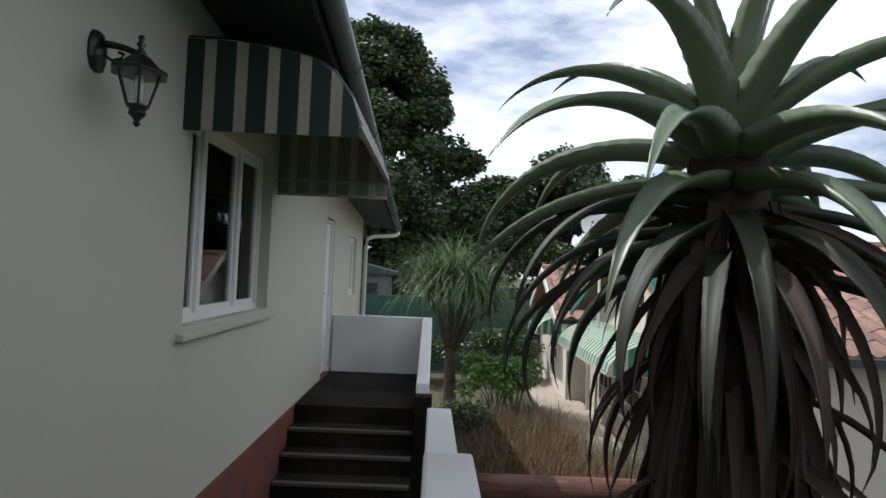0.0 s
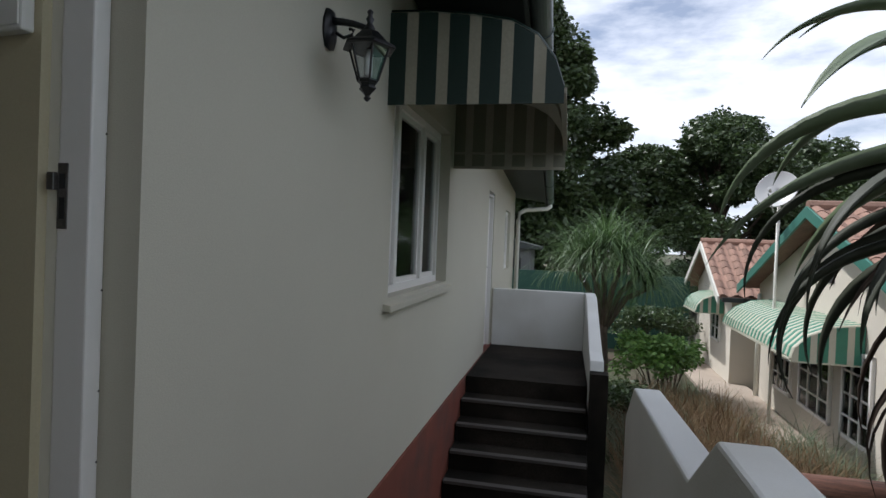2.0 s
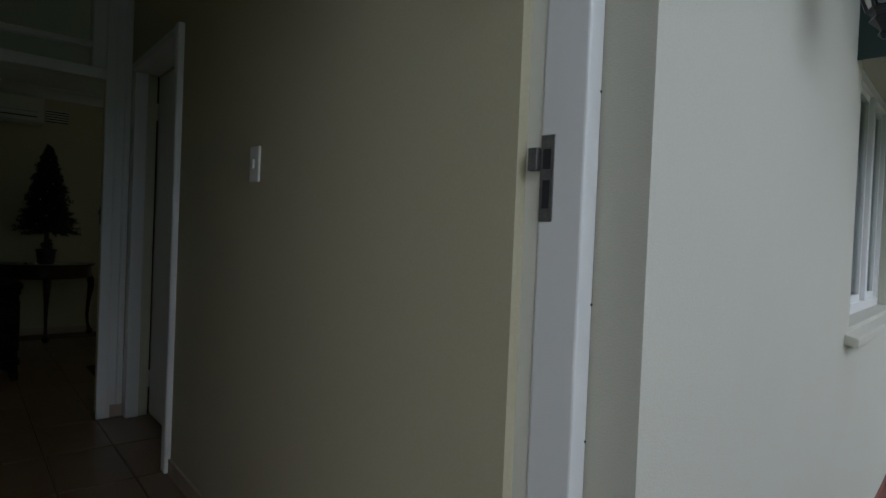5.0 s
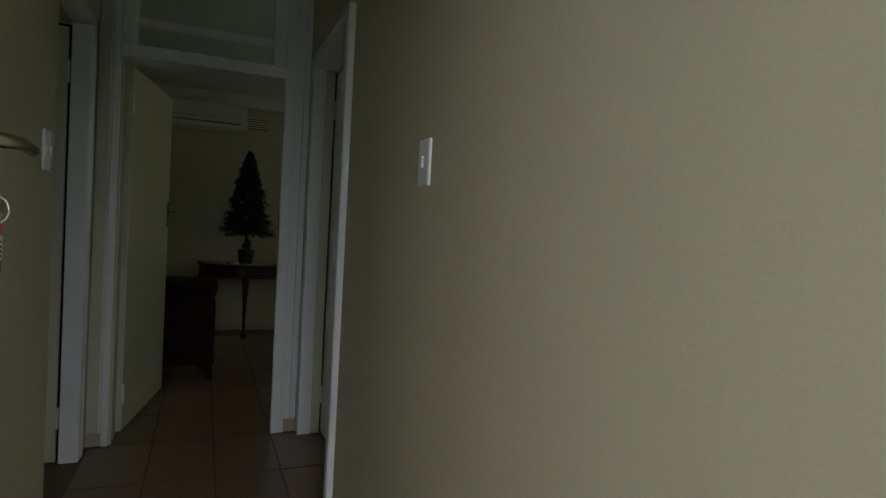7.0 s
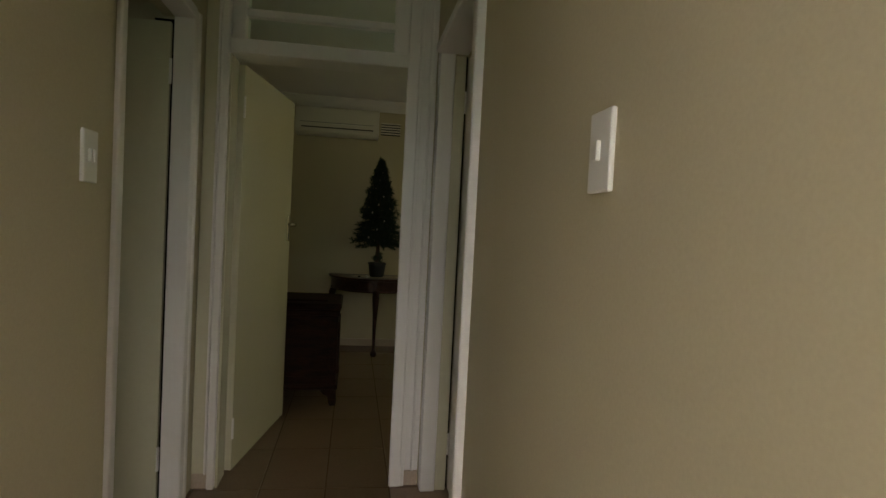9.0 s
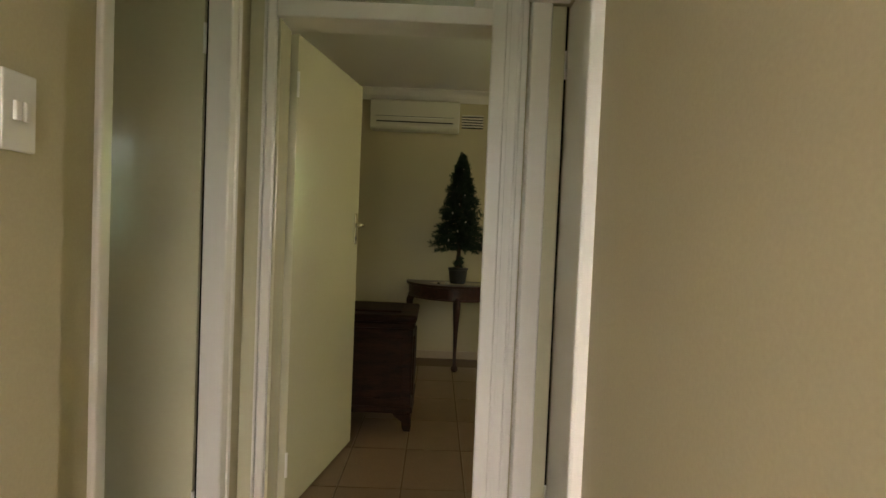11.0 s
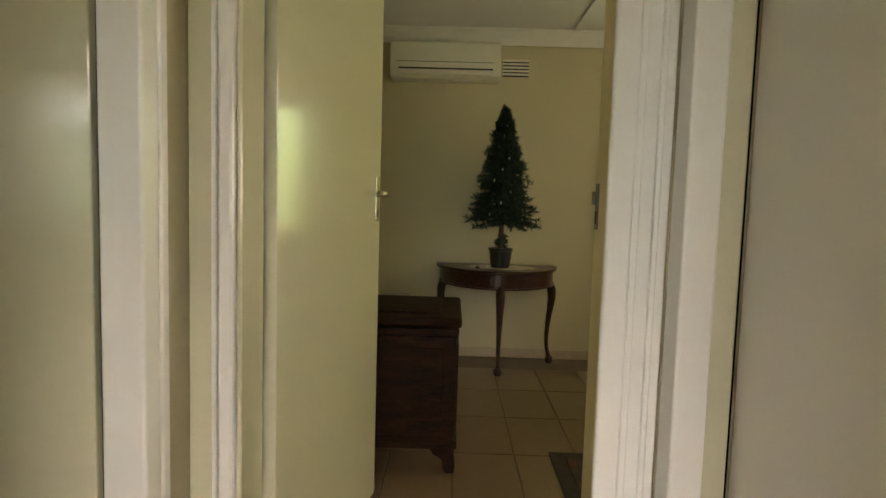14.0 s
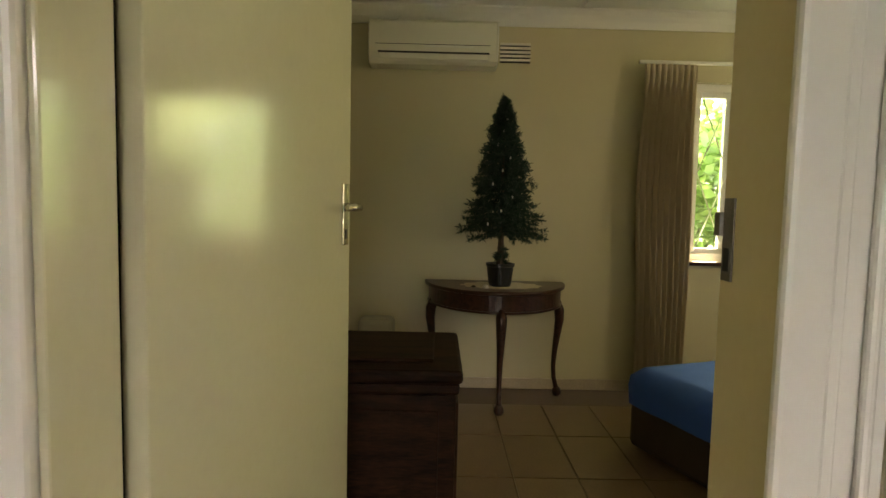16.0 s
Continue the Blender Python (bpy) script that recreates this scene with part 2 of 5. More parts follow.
SOIL = mat("garden_soil", (0.075, 0.055, 0.038), 0.95, 0.35, 1.4, 0.8, 18, stain=(0.05, 0.06, 0.025), stain_at=0.5, depth=0.03)
PAVING = mat("pale_paving", (0.36, 0.30, 0.24), 0.9, 0.2, 2.5, 0.4, 60)
NEIGH_WALL = mat("neighbour_white_plaster", (0.60, 0.55, 0.46), 0.85, 0.06, 1.5, 0.3, 120)
CLAY = mat("terracotta_roof_tile", (0.23, 0.135, 0.097), 0.85, 0.35, 5, 0.35, 60, per_piece=0.3)
GREEN_TRIM = mat("green_bargeboard_paint", (0.05, 0.17, 0.13), 0.5, 0.12, 4, 0.1, 60)
GREEN_WALL = mat("green_fence_sheet", (0.02, 0.075, 0.055), 0.6, 0.15, 3, 0.2, 60)
SHED_WALL = mat("grey_shed_wall", (0.14, 0.145, 0.14), 0.8, 0.15, 2, 0.2, 60)
LOG = wood_mat("rusty_brown_rail", (0.06, 0.026, 0.016), (0.17, 0.075, 0.045), 0.6, (1, 9, 9))
DISH = mat("pale_dish_enamel", (0.42, 0.42, 0.41), 0.4, 0.05, 4, 0.02)
RED_TAG = mat("red_key_tag_plastic", (0.55, 0.02, 0.03), 0.35, 0.05, 9, 0.02)
PAPER = mat("white_paper", (0.75, 0.78, 0.85), 0.8, 0.04, 20, 0.05)
INK = mat("black_ink", (0.03, 0.03, 0.04), 0.7, 0.1, 20, 0.0)

# ---------------------------------------------------------------- builders


# the yard and the front of the house stand at a slight angle to the passage and the bedroom
INSIDE = Matrix.Identity(4)
YARD = Matrix.Translation((-0.29, 0.104, 0)) @ Matrix.Rotation(radians(5.9), 4, "Z") @ Matrix.Translation((0.569, -0.011, 0))
BASE = INSIDE


class Shape:
    """Collects vertices and faces of one mesh."""

    def __init__(self):
        self.v, self.f = [], []

    def quad(self, a, b, c, d):
        k = len(self.v)
        self.v += [a, b, c, d]
        self.f.append((k, k + 1, k + 2, k + 3))
        return self

    def box(self, x0, x1, y0, y1, z0, z1, m=None):
        k = len(self.v)
        p = [Vector((x, y, z)) for z in (z0, z1) for y in (y0, y1) for x in (x0, x1)]
        self.v += [tuple(m @ q) if m else tuple(q) for q in p]
        self.f += [tuple(k + i for i in q) for q in ((0, 2, 3, 1), (4, 5, 7, 6), (0, 1, 5, 4), (2, 6, 7, 3), (0, 4, 6, 2), (1, 3, 7, 5))]
        return self

    def grid(self, rows, close=False, caps=False):
        """Rows of equally many points, joined into a skin."""
        k, n = len(self.v), len(rows[0])
        for r in rows:
            self.v += [tuple(p) for p in r]
        for i in range(len(rows) - 1):
            for j in range(n if close else n - 1):
                a, b = k + i * n + j, k + i * n + (j + 1) % n
                self.f.append((a, b, b + n, a + n))
        if caps and close:
            self.f.append(tuple(k + j for j in reversed(range(n))))
            self.f.append(tuple(k + (len(rows) - 1) * n + j for j in range(n)))
        return self

    def tube(self, pts, radius, sides=8):
        pts = [Vector(p) for p in pts]
        rows = []
        for i, p in enumerate(pts):
            d = (pts[min(i + 1, len(pts) - 1)] - pts[max(i - 1, 0)]).normalized()
            u = d.cross(Vector((0.31, 0.17, 0.94)) if abs(d.z) < 0.9 else Vector((1, 0, 0))).normalized()
            w = d.cross(u)
            r = radius(i / max(1, len(pts) - 1)) if callable(radius) else radius
            rows.append([p + (u * math.cos(a) + w * math.sin(a)) * r for a in (2 * math.pi * j / sides for j in range(sides))])
        return self.grid(rows, True, True)

    def lathe(self, profile, centre, sides=20):
        cx, cy = centre
        rows = [[(cx + r * math.cos(2 * math.pi * j / sides), cy + r * math.sin(2 * math.pi * j / sides), z) for j in range(sides)] for r, z in profile]
        return self.grid(rows, True, True)

    def prism(self, profile, axis, a, b):
        """A flat outline pushed along an axis; profile in the other two axes, in order."""
        def at(p, q):
            return {"x": (q, p[0], p[1]), "y": (p[0], q, p[1]), "z": (p[0], p[1], q)}[axis]
        return self.grid([[at(p, a) for p in profile], [at(p, b) for p in profile]], True, True)


def mesh_of(name, shape, material, smooth=False):
    me = bpy.data.meshes.new(name)
    me.from_pydata([tuple(p) for p in shape.v], [], shape.f)
    bm = bmesh.new()
    bm.from_mesh(me)
    if len(bm.faces) < 20000:
        bmesh.ops.recalc_face_normals(bm, faces=bm.faces)
    bm.to_mesh(me)
    bm.free()
    for mm in (material if isinstance(material, (list, tuple)) else [material]):
        me.materials.append(mm)
    if smooth:
        me.polygons.foreach_set("use_smooth", [True] * len(me.polygons))
    return me


def part(name, shape, material, parent=None, label="", smooth=False, bevel=0.0):
    ob = new(name, shape if isinstance(shape, bpy.types.Mesh) else mesh_of(name, shape, material, smooth))
    if bevel:
        mod = ob.modifiers.new("bevel", "BEVEL")
        mod.width, mod.segments, mod.limit_method, mod.angle_limit = bevel, 2, "ANGLE", radians(40)
    if parent:
        ob.parent = parent
    if label:
        tagged(ob, label)
    return ob


def thing(name, label, category, place=None, group="", kind=""):
    ob = new(name)
    ob.empty_display_size = 0.1
    if place is None:
        place = Matrix.Identity(4)
    ob.matrix_basis = BASE @ (place if isinstance(place, Matrix) else Matrix.Translation(place))
    return tagged(ob, label, category, group, kind)


def wall_shape(axis, a, b, u0, u1, z0, z1, openings=()):
    """A wall between planes a and b of an axis, with openings (u0, u1, z0, z1) cut through; only outer skins."""
    us = sorted({u0, u1, *[o[0] for o in openings], *[o[1] for o in openings]})
    zs = sorted({z0, z1, *[o[2] for o in openings], *[o[3] for o in openings]})

    def solid(i, j):
        if not (0 <= i < len(us) - 1 and 0 <= j < len(zs) - 1):
            return False
        um, zm = (us[i] + us[i + 1]) / 2, (zs[j] + zs[j + 1]) / 2
        return not any(o[0] < um < o[1] and o[2] < zm < o[3] for o in openings)

    def at(p, u, z):
        return (p, u, z) if axis == "x" else (u, p, z)
    s = Shape()
    for i in range(len(us) - 1):
        for j in range(len(zs) - 1):
            if not solid(i, j):
                continue
            ua, ub, za, zb = us[i], us[i + 1], zs[j], zs[j + 1]
            for p in (a, b):
                s.quad(at(p, ua, za), at(p, ub, za), at(p, ub, zb), at(p, ua, zb))
            if not solid(i - 1, j):
                s.quad(at(a, ua, za), at(b, ua, za), at(b, ua, zb), at(a, ua, zb))
            if not solid(i + 1, j):
                s.quad(at(a, ub, za), at(b, ub, za), at(b, ub, zb), at(a, ub, zb))
            if not solid(i, j - 1):
                s.quad(at(a, ua, za), at(b, ua, za), at(b, ub, za), at(a, ub, za))
            if not solid(i, j + 1):
                s.quad(at(a, ua, zb), at(b, ua, zb), at(b, ub, zb), at(a, ub, zb))
    return s


def merged(ob):
    bm = bmesh.new()
    bm.from_mesh(ob.data)
    bmesh.ops.remove_doubles(bm, verts=bm.verts, dist=0.0005)
    bmesh.ops.recalc_face_normals(bm, faces=bm.faces)
    bm.to_mesh(ob.data)
    bm.free()
    return ob


def structure(name, shape, material, label, category, place=None, smooth=False):
    ob = merged(part(name, shape, material, smooth=smooth))
    ob.matrix_basis = BASE @ (place if place is not None else Matrix.Identity(4))
    return tagged(ob, label, category, kind="structure")


# the front of the house runs one degree off the passage behind it
EXT = Matrix.Translation((-1.033, 0.958, 0)) @ Matrix.Rotation(radians(1.0), 4, "Z") @ Matrix.Translation((1.033, -0.958, 0))
rnd = random.Random(7)

# ---------------------------------------------------------------- the house: floors, walls, ceilings
GROUND = -2.0
BASE = YARD


def eave_fall(z, y):
    """The eave drops slightly towards the far end of the house."""
    return z - 0.066 * (y - 4.0)


def fallen(shape):
    shape.v = [(x - 0.0207 * (y - 4.0), y, eave_fall(z, y)) for x, y, z in shape.v]
    return shape


front_shape = wall_shape("x", -1.033, -1.28, -4.0, 10.6, -0.2, 2.75, [(-0.06, 0.958, -0.06, 2.16), (2.92, 4.52, 0.84, 2.06), (7.0, 7.58, -0.2, 1.83), (9.0, 9.8, 0.75, 1.70), (-3.4, -2.2, 0.9, 2.0)])
front_shape.v = [(x, y, eave_fall(2.68, y) if z > 2.7 else z) for x, y, z in front_shape.v]
front = structure("wall_front", front_shape, CREAM, "cream plastered outside wall of the house", "wall", EXT)
structure("plinth", wall_shape("x", -1.02, -1.28, -4.0, 10.6, GROUND, -0.205), RED, "red painted plinth below the cream wall", "wall", EXT)
structure("wall_back_of_front_rooms", Shape().box(-4.0, -3.9, 3.6, 10.35, -0.2, 2.75), WALL_IN, "plain inner wall behind the front rooms", "wall")
structure("wall_far_end", Shape().box(-8.0, -1.3, 10.35, 10.6, GROUND, 2.34), CREAM, "cream end wall of the house", "wall")
structure("front_room_floor", Shape().box(-3.9, -1.3, 2.0, 10.35, -0.2, -0.02), TILE, "floor of the front rooms", "floor")
structure("front_room_ceiling", Shape().box(-3.9, -1.29, 2.0, 10.35, 2.18, 2.24), CEIL, "ceiling of the front rooms", "ceiling")
# added parapet, never in view, blocks low sky and ground bounce
structure("shade_wall_porch_side", Shape().box(1.2, 1.33, -1.45, 0.42, -0.25, 0.72), PARAPET, "unseen white parapet added to shade the lower front wall", "wall", EXT)
# added out of view to cut skylight on the passage and front wall
structure("shade_wall_boundary", Shape().box(4.7, 4.8, -12.0, 5.4, GROUND - 0.2, 2.5), GREEN_WALL, "unseen dark green fence added to block skylight beside the yard", "wall")
# added wall behind the start, unseen, darkens the door jamb and passage
structure("shade_wall_porch_end", Shape().box(-1.03, 1.2, -1.45, -1.3, -0.05, 2.45), CREAM, "unseen cream plastered wall added to keep light off the passage", "wall", EXT)
structure("threshold", Shape().box(-1.30, -1.035, -0.055, 0.953, -0.05, 0.004), CONCRETE, "concrete door threshold", "threshold")
BASE = INSIDE
structure("hall_wall_right", wall_shape("y", 0.905, 1.06, -4.2, -1.06, 0, 2.6, [(-4.19, -3.18, 0, 2.04)]), WALL_IN, "yellow-green painted passage wall", "wall")
structure("hall_wall_left", wall_shape("y", -0.06, -0.13, -3.02, -0.96, 0, 2.6), WALL_IN, "yellow-green painted passage wall", "wall")
structure("lobby_wall_left", wall_shape("y", -0.13, -0.26, -4.2, -0.95, 0, 2.6, [(-4.03, -3.23, 0, 2.05)]), WALL_IN, "yellow-green wall round an open doorway", "wall")
structure("hall_ceiling", Shape().box(-4.2, -0.97, -0.32, 1.06, 2.6, 2.7), CEIL, "white passage ceiling", "ceiling")
structure("bedroom_wall_near", wall_shape("x", -4.2, -4.34, -3.0, 3.6, 0, 2.7, [(-0.05, 0.815, 0, 2.5)]), WALL_IN, "yellow-green wall between passage and bedroom", "wall")
structure("bedroom_wall_far", wall_shape("x", -7.4, -7.62, -1.0, 3.6, 0, 2.7, [(2.06, 3.06, 0.88, 2.05)]), WALL_IN, "yellow-green bedroom wall with a window", "wall")
structure("bedroom_wall_left", Shape().box(-7.4, -4.34, -0.95, -0.8, 0, 2.7), WALL_IN, "yellow-green bedroom wall", "wall")
# the opening is for the added, unseen side window
structure("bedroom_wall_right", wall_shape("y", 3.4, 3.55, -7.4, -4.34, 0, 2.7, [(-6.4, -5.2, 0.88, 2.05)]), WALL_IN, "yellow-green bedroom wall", "wall")
structure("bedroom_ceiling", Shape().box(-7.4, -4.34, -0.8, 3.4, 2.47, 2.6), CEIL, "white boarded bedroom ceiling", "ceiling")
structure("side_room_ceiling", Shape().box(-4.2, -0.7, -4.0, -0.32, 2.6, 2.7), CEIL, "white side room ceiling", "ceiling")
structure("side_room_wall", Shape().box(-4.34, -0.45, -4.15, -4.0, 0, 2.7), WALL_IN, "plain side room wall", "wall")
structure("side_room_wall_inner", Shape().box(-4.34, -4.2, -4.0, -3.0, 0, 2.7), WALL_IN, "plain side room wall", "wall")
floor = structure("floor", Shape().box(-7.62, -4.2, -4.15, 3.55, -0.2, -0.008).box(-4.2, -0.98, -0.4, 1.06, -0.2, -0.008).box(-4.2, -0.8, -4.15, -0.4, -0.2, -0.008), GROUT, "grouted bed of the tiled floor", "floor")


def cornice(name, pts_profile, axis, a, b):
    return structure(name, Shape().prism(pts_profile, axis, a, b), CEIL, "white coved plaster cornice", "trim", smooth=False)


COVE = [(0, 0), (0, -0.10), (0.012, -0.10), (0.018, -0.085), (0.03, -0.06), (0.055, -0.032), (0.085, -0.016), (0.10, -0.012), (0.10, 0)]
cornice("cornice_far", [(-7.398 + u, 2.468 + w) for u, w in COVE], "y", -0.8, 3.4)
cornice("cornice_left", [(-0.798 + u, 2.468 + w) for u, w in COVE], "x", -7.4, -4.34)
structure("ceiling_strip", Shape().box(-7.28, -4.36, 1.28, 1.32, 2.458, 2.469), CEIL, "white cover strip between ceiling boards", "trim")


def skirting(name, x0, x1, y0, y1, h=0.07):
    return structure(name, Shape().box(x0, x1, y0, y1, 0.0, h), SKIRT, "beige tile skirting along the wall", "baseboard")


SKIRT = mat("beige_skirting_tile", (0.46, 0.37, 0.28), 0.35, 0.12, 9, 0.08, 90)
skirting("baseboard_far", -7.398, -7.385, -0.8, 3.4)
skirting("baseboard_end_right", -4.198, -4.186, 0.837, 0.90)
skirting("baseboard_end_left", -4.198, -4.186, -0.128, -0.063)
skirting("baseboard_hall_right", -3.15, -1.15, 0.893, 0.904)
skirting("baseboard_hall_left", -3.02, -1.1, -0.059, -0.048)


def frame_shape(axis, plane0, plane1, u0, u1, top, w=0.045, lip=0.0):
    """A pressed steel door frame: two jambs and a head round the opening."""
    s = Shape()
    for a, b in ((u0, u0 + w), (u1 - w, u1)):
        s.box(*((plane0, plane1, a, b) if axis == "x" else (a, b, plane0, plane1)), 0.0, top + w)
    s.box(*((plane0, plane1, u0 + w, u1 - w) if axis == "x" else (u0 + w, u1 - w, plane0, plane1)), top, top + w)
    return s


# passage end: frame with a fanlight over the door
endf = thing("door_frame_end", "white gloss-painted frame with a two-pane fanlight above the bedroom door", "door frame", kind="structure")
part("jamb", Shape().box(-4.334, -4.165, -0.06, -0.026, 0, 2.53), WHITE, endf, bevel=0.008)
part("jamb", Shape().box(-4.345, -4.182, 0.783, 0.835, 0, 2.53), OCHRE_LIT_ENAMEL, endf, "cream enamel with ochre light in its colour", bevel=0.006)
part("jamb_edge", Shape().box(-4.182, -4.163, 0.764, 0.820, 0, 2.53), WHITE, endf, bevel=0.007)
part("jamb_back", Shape().box(-4.182, -4.172, 0.820, 0.836, 0, 2.53), WHITE, endf, bevel=0.003)
part("stop", Shape().box(-4.334, -4.185, -0.026, -0.014, 0, 1.965), LEAF_PAINT, endf, bevel=0.004)
part("transom_rail", Shape().box(-4.34, -4.165, -0.026, 0.782, 1.965, 2.03), WHITE, endf, bevel=0.006)
part("fanlight_rail", Shape().box(-4.30, -4.21, 0.035, 0.70, 2.145, 2.178), WHITE, endf, bevel=0.004)
part("fanlight_stile", Shape().box(-4.31, -4.20, -0.026, 0.035, 2.03, 2.47), WHITE, endf, bevel=0.004)
part("fanlight_stile", Shape().box(-4.31, -4.20, 0.70, 0.782, 2.03, 2.47), WHITE, endf, bevel=0.004)
part("head", Shape().box(-4.34, -4.165, -0.026, 0.782, 2.47, 2.53), WHITE, endf, bevel=0.006)
part("pane", Shape().box(-4.258, -4.252, 0.035, 0.70, 2.03, 2.145), GLASS, endf).visible_shadow = False
part("pane", Shape().box(-4.258, -4.252, 0.035, 0.70, 2.178, 2.47), GLASS, endf).visible_shadow = False
part("facing", Shape().box(-4.199, -4.188, 0.8365, 0.902, 0.071, 2.5), WHITE, endf, bevel=0.003)
part("facing", Shape().box(-4.199, -4.180, -0.128, -0.0605, 0.071, 2.5), LEAF_PAINT, endf, "yellow-cream painted strip", bevel=0.003)
part("bead", Shape().box(-4.188, -4.174, 0.866, 0.880, 0.071, 2.5), WHITE, endf, bevel=0.005)
part("bead", Shape().box(-4.180, -4.160, -0.072, -0.0605, 0.071, 2.5), WHITE, endf, bevel=0.005)
# black strip that paints the shade between jamb and leaf
part("gap_shade_strip", Shape().box(-4.372, -4.3345, -0.07, -0.034, 0.01, 1.965), GAP_SHADE, endf)
strike = part("strike_plate", Shape().box(-4.335, -4.308, 0.7802, 0.7828, 1.132, 1.240), DARK_STEEL, endf, "dull steel strike plate", bevel=0.001)
part("strike_lip", Shape().box(-4.350, -4.335, 0.775, 0.7828, 1.190, 1.222), DARK_STEEL, strike, bevel=0.002)
part("latch_hole", Shape().box(-4.328, -4.315, 0.7790, 0.7801, 1.145, 1.175), DARK, strike)

rf = thing("door_frame_right", "white gloss-painted frame of the closed side door", "door frame", kind="structure")
# painted gap shade beside the closed leaf
part("gap_shade_strip", Shape().box(-4.185, -4.132, 1.0295, 1.037, 0.01, 2.03), GAP_SHADE, rf)
part("stop", Shape().box(-4.182, -4.122, 0.9765, 1.029, 0.0, 2.03), LEAF_PAINT, rf, bevel=0.004)
part("jamb", Shape().box(-4.185, -4.108, 0.905, 0.976, 0, 2.07), WHITE, rf, bevel=0.006)
part("jamb", Shape().box(-3.215, -3.155, 0.877, 0.975, 0, 2.07), WHITE, rf, bevel=0.008)
part("stop", Shape().box(-3.225, -3.160, 0.9755, 1.034, 0, 2.03), LEAF_PAINT, rf, bevel=0.004)
part("head", Shape().box(-4.108, -3.215, 0.885, 1.034, 2.03, 2.07), WHITE, rf, bevel=0.006)
lf = thing("door_frame_left", "white gloss-painted frame of the open side door", "door frame", kind="structure")
part("jamb", Shape().box(-4.045, -3.985, -0.205, -0.122, 0, 2.08), WHITE, lf, bevel=0.006)
part("bead", Shape().box(-4.075, -4.0455, -0.1295, -0.118, 0, 2.08), WHITE, lf, bevel=0.005)
part("jamb", Shape().box(-3.27, -3.225, -0.205, -0.115, 0, 2.08), WHITE, lf, bevel=0.006)
# painted gap shade beside the open side door
part("gap_shade_strip", Shape().box(-4.09, -4.005, -0.285, -0.2055, 0.01, 2.03), GAP_SHADE, lf)
part("head", Shape().box(-3.985, -3.27, -0.205, -0.115, 2.035, 2.08), WHITE, lf, bevel=0.006)


def hinge(parent, x, y, z):
    return part("hinge", Shape().lathe([(0.006, z - 0.05), (0.006, z + 0.05)], (x, y), 8), WHITE, parent)


def lever_set(parent, place, plate=0.19, flip=1):
    """A lever handle on a long plate; local x along the door, y out of it, z up."""
    plate_s = Shape().box(-0.02, 0.02, 0.0, 0.006, -plate * 0.62, plate * 0.38)
    key = Shape().box(-0.004, 0.004, 0.0061, 0.0075, -0.085, -0.06)
    lever = Shape().tube([(0, 0.0, 0), (0, 0.035, 0), (flip * 0.012, 0.047, 0), (flip * 0.05, 0.05, 0.002), (flip * 0.105, 0.047, -0.002)], lambda f: 0.0115 - 0.003 * f, 10)
    h = part("handle", plate_s, STEEL, parent, "brass and chrome lever handle on a long plate", bevel=0.002)
    h.matrix_basis = place
    part("lever", lever, STEEL, h, smooth=True)
    part("keyhole", key, DARK, h)
    return h


def door_leaf(name, label, w, h, place, mats=LEAF_PAINT):
    """A flush leaf, hinged at its local origin, along local x, face towards local +y."""
    d = thing(name, label, "door", place)
    part("panel", Shape().box(0.004, w, -0.04, 0.0, 0.012, h), mats, d, bevel=0.003)
    for z in (0.22, h - 0.2):
        hinge(d, 0.0, 0.004, z)
    return d


ang = math.degrees(math.atan2(0.141, -0.82))
end_leaf = door_leaf("bedroom_door", "cream satin-painted flush bedroom door standing open", 0.86, 1.96, pose(-4.345, 0.012, 0, 0, 0, ang) @ Matrix.Scale(-1, 4, (0, 1, 0)))
lever_set(end_leaf, pose(0.808, 0.001, 1.21), 0.165, -1)
left_leaf = door_leaf("side_room_door", "cream satin-painted flush door standing wide open", 0.74, 2.015, pose(-3.985, -0.212, 0, 0, 0, -90))
right_leaf = door_leaf("closed_side_door", "pale pinkish-white painted flush door, shut", 0.90, 2.02, pose(-4.128, 1.0375, 0, 0, 0, 0) @ Matrix.Scale(-1, 4, (0, 1, 0)), WHITE)

BASE = YARD
# front door: frame with lock keep, leaf standing open against the passage wall
ff = thing("door_frame_front", "white gloss-painted front door frame with steel lock keep", "door frame", kind="structure")
part("jamb", Shape().box(-1.215, -1.125, 0.905, 0.953, 0.004, 2.16), WHITE, ff, bevel=0.005)
part("rebate", Shape().box(-1.30, -1.2155, 0.911, 0.9535, 0.004, 2.16), OLD_PLASTIC, ff, bevel=0.005)
part("jamb", Shape().box(-1.30, -1.125, -0.055, -0.005, 0.004, 2.16), WHITE, ff, bevel=0.005)
part("head", Shape().box(-1.30, -1.125, -0.005, 0.905, 2.08, 2.16), WHITE, ff, bevel=0.005)
keep = part("lock_keep", Shape().box(-1.212, -1.184, 0.9015, 0.9045, 1.172, 1.325), DARK_STEEL, ff, "dull steel lock keep", bevel=0.001)
part("latch_hole", Shape().box(-1.206, -1.19, 0.9005, 0.9014, 1.265, 1.30), DARK, keep)
part("bolt_hole", Shape().box(-1.205, -1.191, 0.9005, 0.9014, 1.195, 1.245), DARK, keep)
part("latch_lip", Shape().box(-1.232, -1.212, 0.89, 0.9045, 1.262, 1.303), DARK_STEEL, keep, bevel=0.002)
for z in (0.62, 0.79, 1.03, 1.40):
    part("screw_head", Shape().lathe([(0.0025, 0), (0.0025, 0.0015)], (0, 0), 6), DARK, ff).matrix_basis = pose(-1.125, 0.948, z, 0, 90, 0)

BASE = INSIDE
